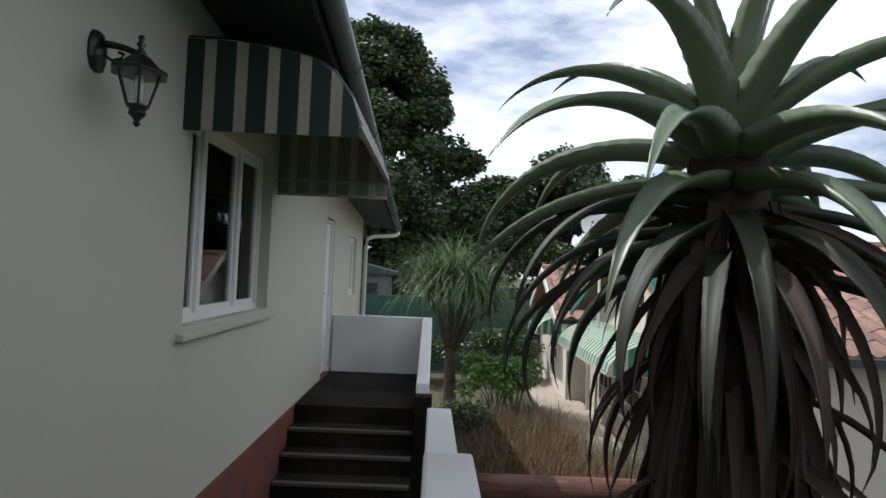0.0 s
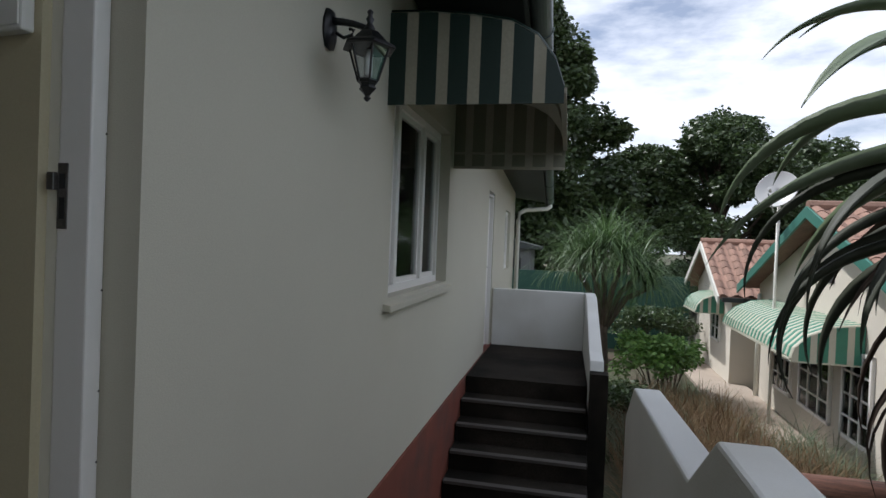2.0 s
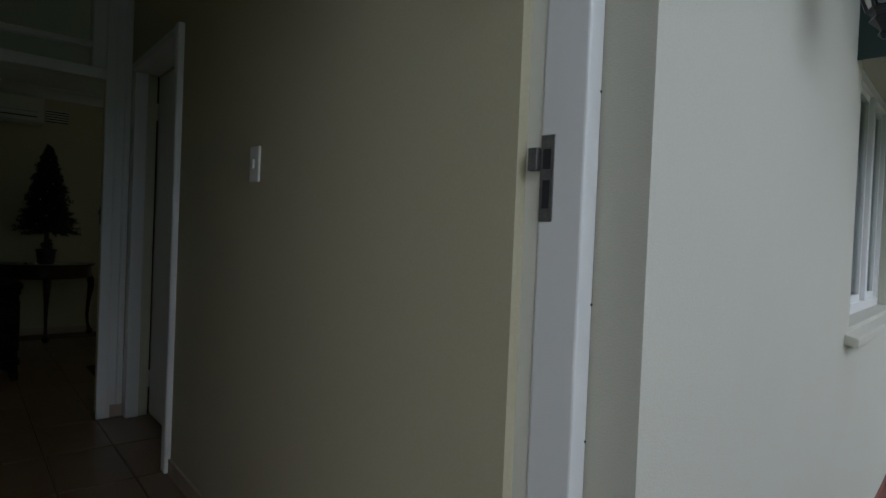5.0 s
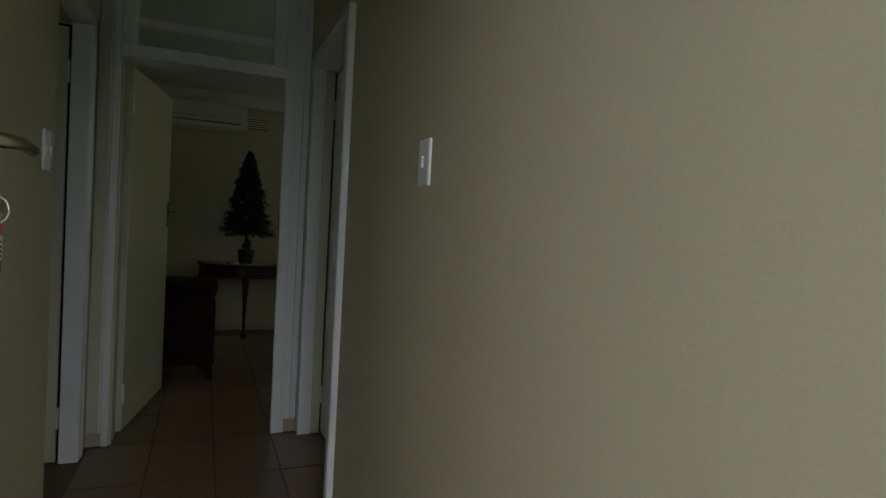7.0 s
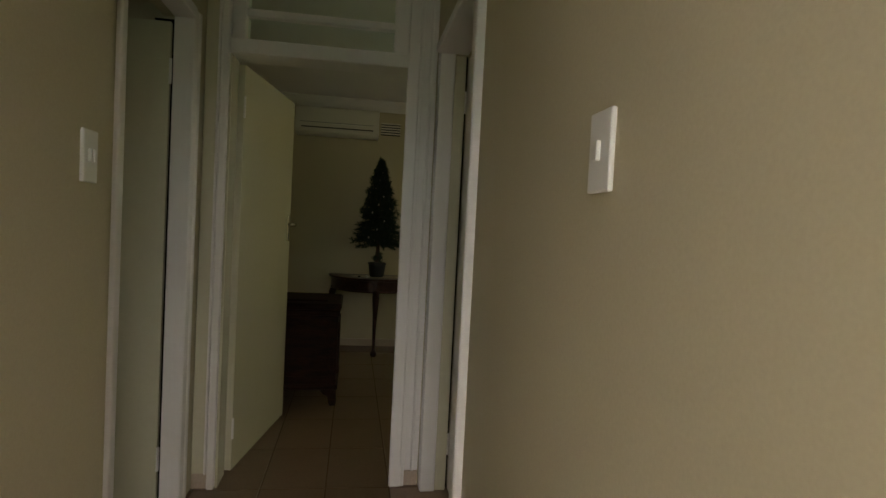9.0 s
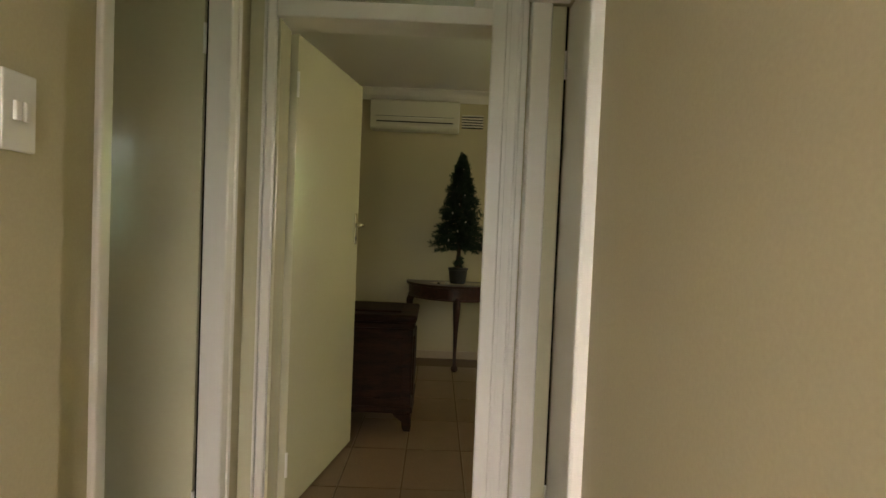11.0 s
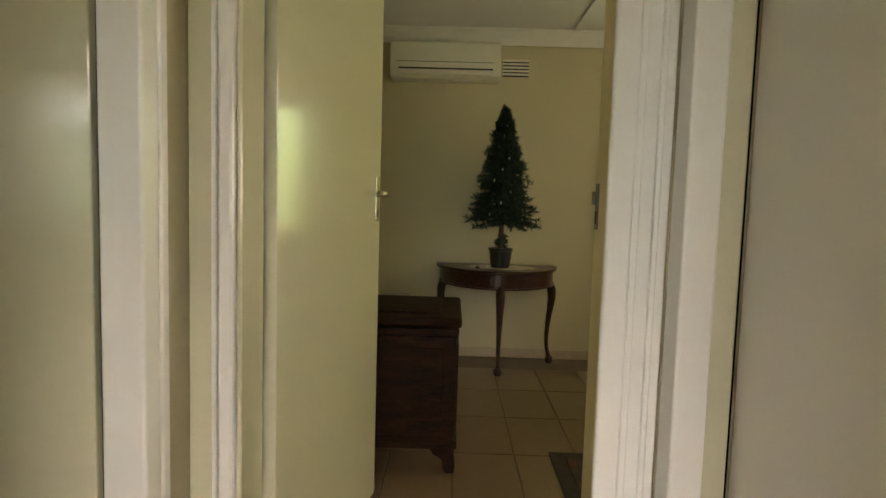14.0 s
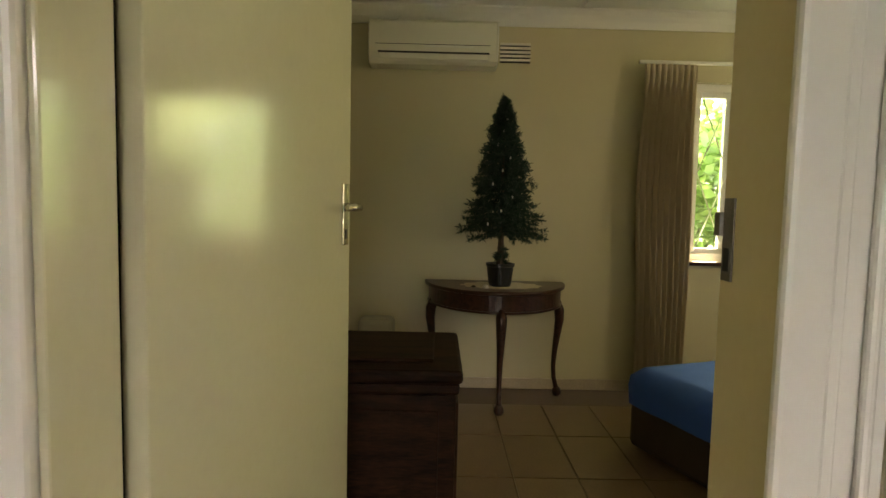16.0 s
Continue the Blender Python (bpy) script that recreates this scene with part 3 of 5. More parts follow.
front_leaf = door_leaf("front_door", "white painted front door standing open along the passage wall", 0.78, 2.05, pose(-1.02, 0.045, 0, 0, 0, 175.2) @ Matrix.Scale(-1, 4, (0, 1, 0)), WHITE)
lever_set(front_leaf, pose(0.70, 0.001, 1.27), 0.2, 1)
key = thing("key_with_tag", "key with a red plastic tag hanging in the door lock", "key", (0.1, 0.024, 0))
part("key", Shape().box(-1.835, -1.825, 0.09, 0.125, 1.195, 1.203), STEEL, key)
ring = [(-1.83 + 0.0, 0.122 + 0.012 * math.sin(a), 1.185 + 0.016 * math.cos(a)) for a in [2 * math.pi * k / 16 for k in range(17)]]
part("ring", Shape().tube(ring, 0.0012, 6), STEEL, key, smooth=True)
tag = part("tag", Shape().box(-1.847, -1.815, 0.120, 0.124, 1.105, 1.168), RED_TAG, key, "red plastic key tag", bevel=0.006)
part("paper_insert", Shape().box(-1.843, -1.820, 0.1245, 0.1250, 1.122, 1.153), PAPER, tag)
for k in range(4):
    part("ink_mark", Shape().box(-1.838, -1.831, 0.1252, 0.1254, 1.126 + k * 0.006, 1.129 + k * 0.006), INK, tag)


def light_switch(name, label, x, y, side, rockers):
    s = thing(name, label, "light switch", (x, y, 1.36), "passage light switches")
    d = -side
    part("plate", Shape().box(-0.037, 0.037, min(0, d * 0.009), max(0, d * 0.009), -0.06, 0.06), PLASTIC, s, bevel=0.003)
    for k in range(rockers):
        u = (k - (rockers - 1) / 2) * 0.02
        part("rocker", Shape().box(u - 0.006, u + 0.006, min(d * 0.0085, d * 0.016), max(d * 0.0085, d * 0.016), -0.014, 0.016), PLASTIC, s, bevel=0.002)
    return s


light_switch("light_switch", "white plastic single-rocker light switch on the passage wall", -2.268, 0.905, 1, 1)
light_switch("light_switch", "white plastic two-rocker light switch on the passage wall", -2.90, -0.06, -1, 2)
box = thing("alarm_box", "white plastic box fixed to the wall beside the front door", "wall box")
part("body", Shape().box(-1.19, -1.08, 0.872, 0.904, 1.62, 1.80), PLASTIC, box, bevel=0.006)
part("cover_lip", Shape().box(-1.182, -1.088, 0.868, 0.8725, 1.632, 1.79), PLASTIC, box, bevel=0.002)

# ---------------------------------------------------------------- bedroom
# air conditioner: rounded front, flap, vent slot
ac = thing("air_conditioner", "white wall-mounted split air conditioner under the cornice", "air conditioner", Matrix.Translation((0, 0, 2.345)) @ Matrix.Diagonal((1, 1, 0.86, 1)) @ Matrix.Translation((0, 0, -2.345)))
prof = [(-7.398, 2.04), (-7.25, 2.04), (-7.215, 2.06), (-7.20, 2.11), (-7.195, 2.2), (-7.20, 2.32), (-7.22, 2.345), (-7.398, 2.345)]
part("body", Shape().prism(prof, "y", -0.045, 0.745), OLD_PLASTIC, ac, bevel=0.008)
part("side_cap", Shape().prism([(x - 0.004 if x > -7.3 else x, z) for x, z in prof], "y", 0.7455, 0.752), PLASTIC, ac)
part("louvre_slot", Shape().box(-7.23, -7.1925, 0.015, 0.695, 2.106, 2.117), DARK, ac)
part("flap", Shape().box(-7.222, -7.196, 0.02, 0.69, 2.066, 2.106), OLD_PLASTIC, ac, bevel=0.004)
part("display_strip", Shape().box(-7.20, -7.192, 0.30, 0.60, 2.15, 2.162), PLASTIC, ac, bevel=0.002)
part("panel_line", Shape().box(-7.20, -7.1925, 0.0, 0.70, 2.165, 2.168), DARK, ac)
vent = thing("wall_vent", "cream louvred air vent high on the bedroom wall", "air vent")
part("backing", Shape().box(-7.399, -7.394, 0.78, 0.975, 2.14, 2.265), DARK, vent)
for k in range(5):
    z = 2.15 + k * 0.025
    part("slat", Shape().box(-7.394, -7.380, 0.78, 0.975, z, z + 0.013), OLD_PLASTIC, vent)

# half-moon table with ball feet
table = thing("half_moon_table", "dark mahogany half-moon table on cabriole legs with ball feet", "table")
TY, TX = 0.783, -7.375


def half_moon(a, b, z0, z1, inner=None):
    n = 36
    out = [(TX + a * math.sin(math.pi * k / n), TY - b * math.cos(math.pi * k / n)) for k in range(n + 1)]
    return Shape().prism(out, "z", z0, z1)


part("tabletop", half_moon(0.53, 0.455, 0.707, 0.730), MAHOGANY, table, bevel=0.006)
part("apron", half_moon(0.50, 0.43, 0.605, 0.707), MAHOGANY, table)
part("bead", half_moon(0.508, 0.438, 0.597, 0.610), MAHOGANY, table, bevel=0.003)


def cabriole(x, y, dx, dy):
    pts, rad = [], [0.030, 0.033, 0.030, 0.023, 0.018, 0.015, 0.014, 0.015, 0.018]
    for k, (z, o) in enumerate(((0.615, 0.0), (0.56, 0.014), (0.50, 0.016), (0.40, 0.008), (0.30, 0.0), (0.20, -0.004), (0.12, 0.0), (0.075, 0.008), (0.055, 0.012))):
        pts.append((x + dx * o * 1.4, y + dy * o * 1.4, z))
    s = Shape().tube(pts, lambda f: rad[min(8, int(round(f * 8)))], 10)
    leg = part("leg", s, MAHOGANY, table, smooth=True)
    ball = Shape().lathe([(0.004, 0.0), (0.024, 0.006), (0.032, 0.026), (0.027, 0.048), (0.015, 0.062)], (x + dx * 0.02, y + dy * 0.02), 12)
    part("ball_foot", ball, MAHOGANY, leg, smooth=True)


cabriole(-6.90, TY, 1, 0)
cabriole(-7.26, 0.39, 0.2, -1)
cabriole(-7.26, 1.176, 0.2, 1)
doily = thing("doily", "cream lace doily under the small tree", "doily", (-7.13, TY + 0.02, 0.731))
rim = [((0.15 + 0.012 * math.cos(12 * a)) * math.cos(a), (0.24 + 0.016 * math.cos(12 * a)) * math.sin(a)) for a in [2 * math.pi * k / 96 for k in range(96)]]
part("lace", Shape().prism(rim, "z", 0, 0.002), DOILY, doily)
shell = thing("small_ornament", "small white ornament on the half-moon table", "ornament", (-6.97, TY - 0.09, 0.733))
part("body", Shape().lathe([(0.004, 0), (0.018, 0.004), (0.02, 0.012), (0.01, 0.022), (0.002, 0.024)], (0, 0), 10), PLASTIC, shell, smooth=True)
orn = thing("small_ornament", "small dark ornament lying on the doily", "ornament", (-7.0, TY - 0.16, 0.734))
part("body", Shape().lathe([(0.004, 0), (0.015, 0.003), (0.012, 0.01), (0.002, 0.013)], (0, 0), 8), DARK, orn, smooth=True)

# artificial fir
fir = thing("christmas_tree", "small dark green artificial fir in a black pot, unlit fairy lights", "christmas tree", Matrix.Translation((-7.10, 0.79, 0.734)) @ Matrix.Diagonal((1, 1, 1.033, 1)))
part("pot", Shape().lathe([(0.062, 0.0), (0.07, 0.015), (0.082, 0.115), (0.088, 0.118), (0.088, 0.135), (0.078, 0.135), (0.074, 0.11), (0.002, 0.108)], (0, 0), 24), POT, fir, smooth=False)
part("trunk", Shape().tube([(0, 0, 0.1), (0.004, 0, 0.3), (0, 0, 1.05)], lambda f: 0.022 * (1 - f) + 0.004, 8), BARK, fir, smooth=True)
needles = Shape()
r2 = random.Random(3)
for tier in range(46):
    f = tier / 45
    z = 0.145 + 0.17 * min(1, f * 4) if f < 0.09 else 0.29 + 0.78 * (f - 0.09) / 0.91
    reach = 0.035 if f < 0.09 else 0.238 * (1 - (f - 0.09) / 0.91) ** 0.8 * (1.0 + 0.16 * math.sin(tier * 1.27)) + 0.018
    for b in range(18 if f > 0.09 else 6):
        a = r2.uniform(0, 6.283)
        rr = reach * r2.uniform(0.72, 1.06)
        tip = Vector((rr * math.cos(a), rr * math.sin(a), z - rr * 0.12 + r2.uniform(-0.015, 0.03)))
        root = Vector((0, 0, z + 0.01))
        for q in range(int(14 + 150 * rr)):
            t = r2.random() ** 0.6
            p = root.lerp(tip, t)
            d = ((tip - root).normalized() * 0.7 + Vector((r2.gauss(0, 1), r2.gauss(0, 1), r2.gauss(0, 1))) * 0.8).normalized() * r2.uniform(0.018, 0.034)
            side = d.cross(Vector((r2.gauss(0, 1), r2.gauss(0, 1), r2.gauss(0, 1)))).normalized() * 0.0036
            needles.quad(p - side, p + side, p + d + side * 0.3, p + d - side * 0.3)
tagged(part("needles", needles, PINE, fir), kind="stuff")
for k in range(9):
    z = 0.36 + 0.075 * k
    rr = 0.22 * (1 - (z - 0.29) / 0.8) ** 0.8
    a = -0.5 + (k * 0.37) % 1.1
    part("bulb", Shape().lathe([(0.001, 0), (0.006, 0.003), (0.005, 0.014), (0.001, 0.02)], (rr * math.cos(a), rr * math.sin(a)), 6), PLASTIC, fir, smooth=True).location.z = z

# carved chest
chest = thing("wooden_chest", "dark carved wooden chest with moulded lid on bracket feet", "chest")
part("body", Shape().box(-5.93, -5.40, -0.50, 0.475, 0.13, 0.61), CHEST_WOOD, chest, bevel=0.006)
part("lid", Shape().box(-5.955, -5.375, -0.52, 0.495, 0.65, 0.695), CHEST_WOOD, chest, bevel=0.014)
part("lid_moulding", Shape().box(-5.94, -5.39, -0.51, 0.485, 0.612, 0.648), CHEST_WOOD, chest, bevel=0.01)
part("lid_panel", Shape().box(-5.86, -5.47, -0.40, 0.40, 0.695, 0.708), CHEST_WOOD, chest, bevel=0.008)
part("base_moulding", Shape().box(-5.945, -5.385, -0.51, 0.488, 0.11, 0.15), CHEST_WOOD, chest, bevel=0.012)
for y0, y1 in ((-0.44, -0.04), (0.02, 0.42)):
    part("front_panel", Shape().box(-5.40, -5.388, y0, y1, 0.2, 0.56), CHEST_WOOD, chest, bevel=0.008)
part("side_panel", Shape().box(-5.86, -5.47, 0.475, 0.486, 0.2, 0.56), CHEST_WOOD, chest, bevel=0.008)
for x, sx in ((-5.40, -1), (-5.93, 1)):
    for y, sy in ((0.475, -1), (-0.49, 1)):
        foot = [(0.0, 0.115), (sy * 0.11, 0.115), (sy * 0.09, 0.085), (sy * 0.05, 0.06), (sy * 0.045, 0.02), (sy * 0.035, 0.0), (-sy * 0.004, 0.0), (-sy * 0.008, 0.03)]
        part("foot", Shape().prism([(y + u, w) for u, w in foot], "x", x, x + sx * 0.07), CHEST_WOOD, chest, bevel=0.006)

heater = thing("fan_heater", "small dull white plastic fan heater standing by the wall", "heater", (-7.22, 0.03, 0))
part("body", Shape().box(-0.09, 0.09, -0.11, 0.11, 0.03, 0.50), DULL_PLASTIC, heater, bevel=0.03)
part("foot", Shape().box(-0.11, 0.11, -0.13, 0.13, 0.0, 0.03), PLASTIC, heater, bevel=0.008)
for k in range(6):
    part("grille_bar", Shape().box(0.0905, 0.094, -0.05, 0.06, 0.34 + k * 0.016, 0.347 + k * 0.016), DARK, heater)

# bed, set askew
bed = thing("bed", "low bed with a brown base and a blue fitted sheet", "bed", pose(-6.46, 1.40, 0, 0, 0, 20))
part("base", Shape().box(0.0, 1.88, 0.0, 1.38, 0.02, 0.25), BROWN_CLOTH, bed, bevel=0.03)
mat_s = Shape()
rows = []
for i in range(41):
    row = []
    for j in range(31):
        u, w = i / 40, j / 30
        x, y = 1.88 * u, 1.38 * w
        edge = min(u * 1.88, (1 - u) * 1.88, w * 1.38, (1 - w) * 1.38)
        z = 0.43 - 0.05 * max(0, 1 - edge / 0.06) ** 2 + 0.004 * noise.noise((x * 5, y * 5, 0.3)) + 0.003 * noise.noise((x * 14, y * 3, 1.3))
        row.append((x, y, z))
    rows.append(row)
mat_s.grid(rows)
edge_loop = [rows[i][0] for i in range(41)] + [rows[40][j] for j in range(1, 31)] + [rows[i][30] for i in range(39, -1, -1)] + [rows[0][j] for j in range(29, 0, -1)]
mat_s.grid([[p for p in edge_loop], [(p[0] * 1.005 - 0.006, p[1] * 1.008 - 0.007, 0.33 + 0.004 * noise.noise((p[0] * 9, p[1] * 9, 4))) for p in edge_loop], [(p[0], p[1], 0.235 + 0.012 * noise.noise((p[0] * 4, p[1] * 4, 7))) for p in edge_loop]], True)
merged(part("mattress", mat_s, BLUE, bed, "mattress in a blue fitted sheet", smooth=True))
rug = thing("rug", "dark red patterned rug on the tiles", "rug", (-5.65, 0.935, 0.0))
part("border", Shape().box(0, 0.95, 0, 1.3, 0.0, 0.007), RUG_EDGE, rug)
part("field", Shape().box(0.07, 0.88, 0.07, 1.23, 0.007, 0.011), RUG, rug)

# curtain and window
cur = thing("curtain", "beige pleated curtain hanging from a rail, drawn aside", "curtain")
rows = []
for i in range(40):
    z = 2.135 - 2.03 * i / 39
    row = []
    for j in range(120):
        u = j / 119
        y = 1.69 + 0.33 * u + (0.0 if z > 1.9 else -0.02 * math.sin(3 * (1.9 - z)) * (1 - u))
        amp = 0.014 + 0.032 * min(1, (2.14 - z) / 0.5)
        wob = math.sin(u * 56.5 + 0.7 * math.sin(z * 1.7) + 0.5 * noise.noise((u * 3, z, 2)))
        if z > 2.03:
            wob = math.sin(u * 113)
        row.append((-7.31 + amp * wob + 0.01 * noise.noise((u * 5, z * 1.5, 9)), y + 0.008 * math.cos(u * 56.5), z))
    rows.append(row)
cl = part("cloth", Shape().grid(rows), CURTAIN, cur, smooth=True)
sol = cl.modifiers.new("thick", "SOLIDIFY")
sol.thickness = 0.003
rail = thing("curtain_rail", "white curtain rail along the bedroom wall", "curtain rail")
part("track", Shape().box(-7.335, -7.315, 1.66, 3.35, 2.14, 2.162), WHITE, rail, bevel=0.003)
for y in (1.8, 2.6, 3.2):
    part("bracket", Shape().box(-7.399, -7.325, y - 0.01, y + 0.01, 2.145, 2.157), WHITE, rail)


def bars(s, axis, plane, u0, u1, z0, z1, pitch, r=0.0045):
    """Crossed burglar bars in a tall diamond pattern."""
    n = max(1, round((u1 - u0) / pitch))
    w = (u1 - u0) / n
    tall = w * 2.6
    m = max(1, round((z1 - z0) / tall))
    tall = (z1 - z0) / m
    for i in range(n):
        for j in range(m):
            a, b, c, d = u0 + i * w, u0 + (i + 1) * w, z0 + j * tall, z0 + (j + 1) * tall
            for p, q in (((a, c), (b, d)), ((a, d), (b, c))):
                e = [(plane, p[0], p[1]), (plane, q[0], q[1])]
                s.tube([(v[0], v[1], v[2]) if axis == "x" else (v[1], v[0], v[2]) for v in e], r, 5)
    return s


def casement(name, label, axis_x, y0, y1, z0, z1, mullions, place=None, inside=1):
    w = thing(name, label, "window", place, kind="structure")
    x0, x1 = axis_x
    fr = Shape().box(x0, x1, y0, y1, z0, z0 + 0.05).box(x0, x1, y0, y1, z1 - 0.05, z1).box(x0, x1, y0, y0 + 0.045, z0 + 0.05, z1 - 0.05).box(x0, x1, y1 - 0.045, y1, z0 + 0.05, z1 - 0.05)
    part("window_frame", fr, WHITE, w)
    cuts = [y0 + 0.045, *mullions, y1 - 0.045]
    for y in mullions:
        part("mullion", Shape().box(x0 - 0.004, x1 + 0.004, y - 0.03, y + 0.03, z0 + 0.05, z1 - 0.05), WHITE, w, bevel=0.004)
    for a, b in zip(cuts, cuts[1:]):
        a += 0.03 if a in mullions else 0
        b -= 0.03 if b in mullions else 0
        xm = (x0 + x1) / 2
        sash = Shape().box(xm - 0.015, xm + 0.015, a, a + 0.03, z0 + 0.05, z1 - 0.05).box(xm - 0.015, xm + 0.015, b - 0.03, b, z0 + 0.05, z1 - 0.05)
        sash.box(xm - 0.015, xm + 0.015, a + 0.03, b - 0.03, z0 + 0.05, z0 + 0.085).box(xm - 0.015, xm + 0.015, a + 0.03, b - 0.03, z1 - 0.085, z1 - 0.05)
        sh = part("sash", sash, WHITE, w)
        pane = part("pane", Shape().box(xm - 0.002, xm + 0.002, a + 0.03, b - 0.03, z0 + 0.085, z1 - 0.085), GLASS, sh)
        pane.visible_shadow = False
        part("burglar_bars", bars(Shape(), "x", xm - 0.05 * inside, a + 0.01, b - 0.01, z0 + 0.06, z1 - 0.06, 0.19), WHITE, sh, "thin white crossed burglar bars", smooth=True)
    return w


bw = casement("window_bedroom", "white-framed bedroom casement window with crossed burglar bars", (-7.53, -7.46), 2.06, 3.06, 0.88, 2.05, [2.36, 2.75], inside=-1)
# assumed window round the fill lamp, out of view
sw = thing("window_bedroom_side_unseen", "unseen white-framed side window added for the bedroom fill light", "window", kind="structure")
part("window_frame", Shape().box(-6.4, -5.2, 3.44, 3.5, 0.88, 0.93).box(-6.4, -5.2, 3.44, 3.5, 2.0, 2.05).box(-6.4, -6.35, 3.44, 3.5, 0.93, 2.0).box(-5.25, -5.2, 3.44, 3.5, 0.93, 2.0), WHITE, sw)
part("window_sill", Shape().box(-7.47, -7.375, 2.04, 3.08, 0.855, 0.878), MAHOGANY, bw)

BASE = YARD

# ---------------------------------------------------------------- outside: ground, porch, steps
gs = Shape()
N = 60


def ground_z(x, y):
    return GROUND + 0.05 * noise.noise((x * 0.3, y * 0.3, 0)) + (0.012 * max(0, y - 20))


xs = [-400, -120, -60, -30] + [-15 + 1.2 * k for k in range(34)] + [40, 70, 150, 400]
ys = [-400, -120, -50, -25] + [-10 + 1.2 * k for k in range(45)] + [60, 100, 200, 400]
gs.grid([[(x, y, ground_z(x, y) if abs(x) < 30 and abs(y) < 60 else GROUND) for x in xs] for y in ys])
structure("ground", gs, SOIL, "dark garden soil with scattered growth", "ground", smooth=True)
structure("pavement", Shape().box(2.75, 3.9, 6.0, 20.0, GROUND + 0.02, GROUND + 0.09), PAVING, "pale paved path beside the neighbouring cottages", "pavement")

structure("porch_floor", Shape().box(-1.015, 0.29, -4.0, 1.35, -0.25, -0.05), PORCH, "concrete porch slab at the front door", "porch", EXT)
structure("porch_floor_side", Shape().box(0.29, 1.2, -4.0, 0.45, -0.25, -0.05), PORCH, "concrete porch slab beside the parapet", "porch", EXT)
structure("porch_base", Shape().box(-1.015, 0.29, -4.0, 1.33, GROUND, -0.255), RED, "red painted porch base", "porch", EXT)


def steps(name, label, x0, x1, y_first, direction, z_top, count, rise=0.165, run=0.26):
    st = thing(name, label, "steps", EXT, kind="structure")
    for k in range(count):
        ya = y_first + direction * run * k
        yb = ya + direction * run
        z = z_top - rise * (k + 1)
        part("tread", Shape().box(x0, x1, min(ya, yb), max(ya, yb), GROUND, z - 0.03), CONCRETE, st)
        part("nosing", Shape().box(x0, x1, min(ya, yb + direction * 0.015), max(ya, yb + direction * 0.015), z - 0.03, z), CONCRETE, st, bevel=0.008)
        part("worn_edge", Shape().box(x0 + 0.01, x1 - 0.01, min(yb - direction * 0.05, yb + direction * 0.017), max(yb - direction * 0.05, yb + direction * 0.017), z - 0.024, z + 0.002), NOSING, st, "pale worn step edge")
    return st


steps("porch_steps", "dark concrete steps down from the porch", -1.014, 0.285, 1.35, 1, -0.05, 8, 0.2, 0.24)
structure("landing", Shape().box(-1.015, 0.195, 5.65, 7.62, GROUND, -0.20), CONCRETE, "dark stained concrete landing at the second door", "landing", EXT)
steps("landing_steps", "dark concrete steps with worn pale edges up to the landing", -1.014, 0.195, 5.65, -1, -0.20, 8)


def parapet(name, label, profile, axis, a, b):
    ob = structure(name, Shape().prism(profile, axis, a, b), PARAPET, label, "parapet", EXT)
    mod = ob.modifiers.new("bevel", "BEVEL")
    mod.width, mod.segments = 0.012, 2
    return ob


parapet("porch_parapet", "white painted stepped parapet with slanting shoulders", [(0.5, GROUND), (0.5, 0.72), (1.297, 0.72), (1.60, 0.505), (3.0, 0.44), (3.34, 0.19), (3.36, GROUND)], "x", 0.325, 0.46)
parapet("landing_parapet_far", "white painted parapet wall across the landing", [(-1.013, GROUND), (-1.013, 0.56), (0.195, 0.56), (0.195, GROUND)], "y", 7.62, 7.74)
parapet("landing_parapet_side", "white painted parapet wall stepping down beside the landing", [(7.74, GROUND), (7.74, 0.56), (7.25, 0.555), (5.75, 0.13), (5.45, 0.10), (5.40, -0.02), (5.38, GROUND)], "x", 0.2, 0.33)
structure("rubble_pier", Shape().box(0.2, 0.36, 5.2, 5.36, GROUND, 0.02), CONCRETE, "rough dark pier end beside the steps", "pier", EXT)

# second door on the landing, small far window, downpipe
d2 = thing("landing_door", "white painted door at the landing, shut", "door", EXT)
part("panel", Shape().box(-1.13, -1.09, 7.04, 7.54, -0.19, 1.80), WHITE, d2, bevel=0.004)
part("frame", Shape().box(-1.14, -1.045, 7.002, 7.04, -0.195, 1.828).box(-1.14, -1.045, 7.54, 7.578, -0.195, 1.828).box(-1.14, -1.045, 7.04, 7.54, 1.77, 1.798), WHITE, d2)
part("knob", Shape().tube([(-1.09, 7.09, 0.86), (-1.05, 7.09, 0.86), (-1.045, 7.14, 0.86)], 0.009, 8), DARK_STEEL, d2)
casement("window_far", "white-framed window at the far end of the wall", (-1.14, -1.08), 9.0, 9.8, 0.75, 1.70, [9.4], EXT)
w1 = casement("window_front", "white-framed casement window with lace and crossed bars under an awning", (-1.19, -1.12), 2.92, 4.52, 0.84, 2.06, [3.32, 3.99], EXT)
part("window_sill", Shape().prism([(-1.12, 0.838), (-1.12, 0.785), (-0.985, 0.768), (-0.985, 0.808)], "y", 2.835, 4.57), CREAM, w1, bevel=0.006)
casement("window_side_room", "white-framed side room window", (-1.19, -1.12), -3.4, -2.2, 0.9, 2.0, [-2.8], EXT)
for y0, y1 in ((2.99, 3.26), (4.06, 4.46)):
    rows = [[(-1.30 + 0.014 * math.sin(60 * (y0 + (y1 - y0) * j / 40)), y0 + (y1 - y0) * j / 40, z) for j in range(41)] for z in (0.86, 1.4, 2.02)]
    lc = thing("net_curtain", "white net curtain hanging behind the front window", "curtain", EXT, "net curtains")
    part("cloth", Shape().grid(rows), LACE, lc, smooth=True)

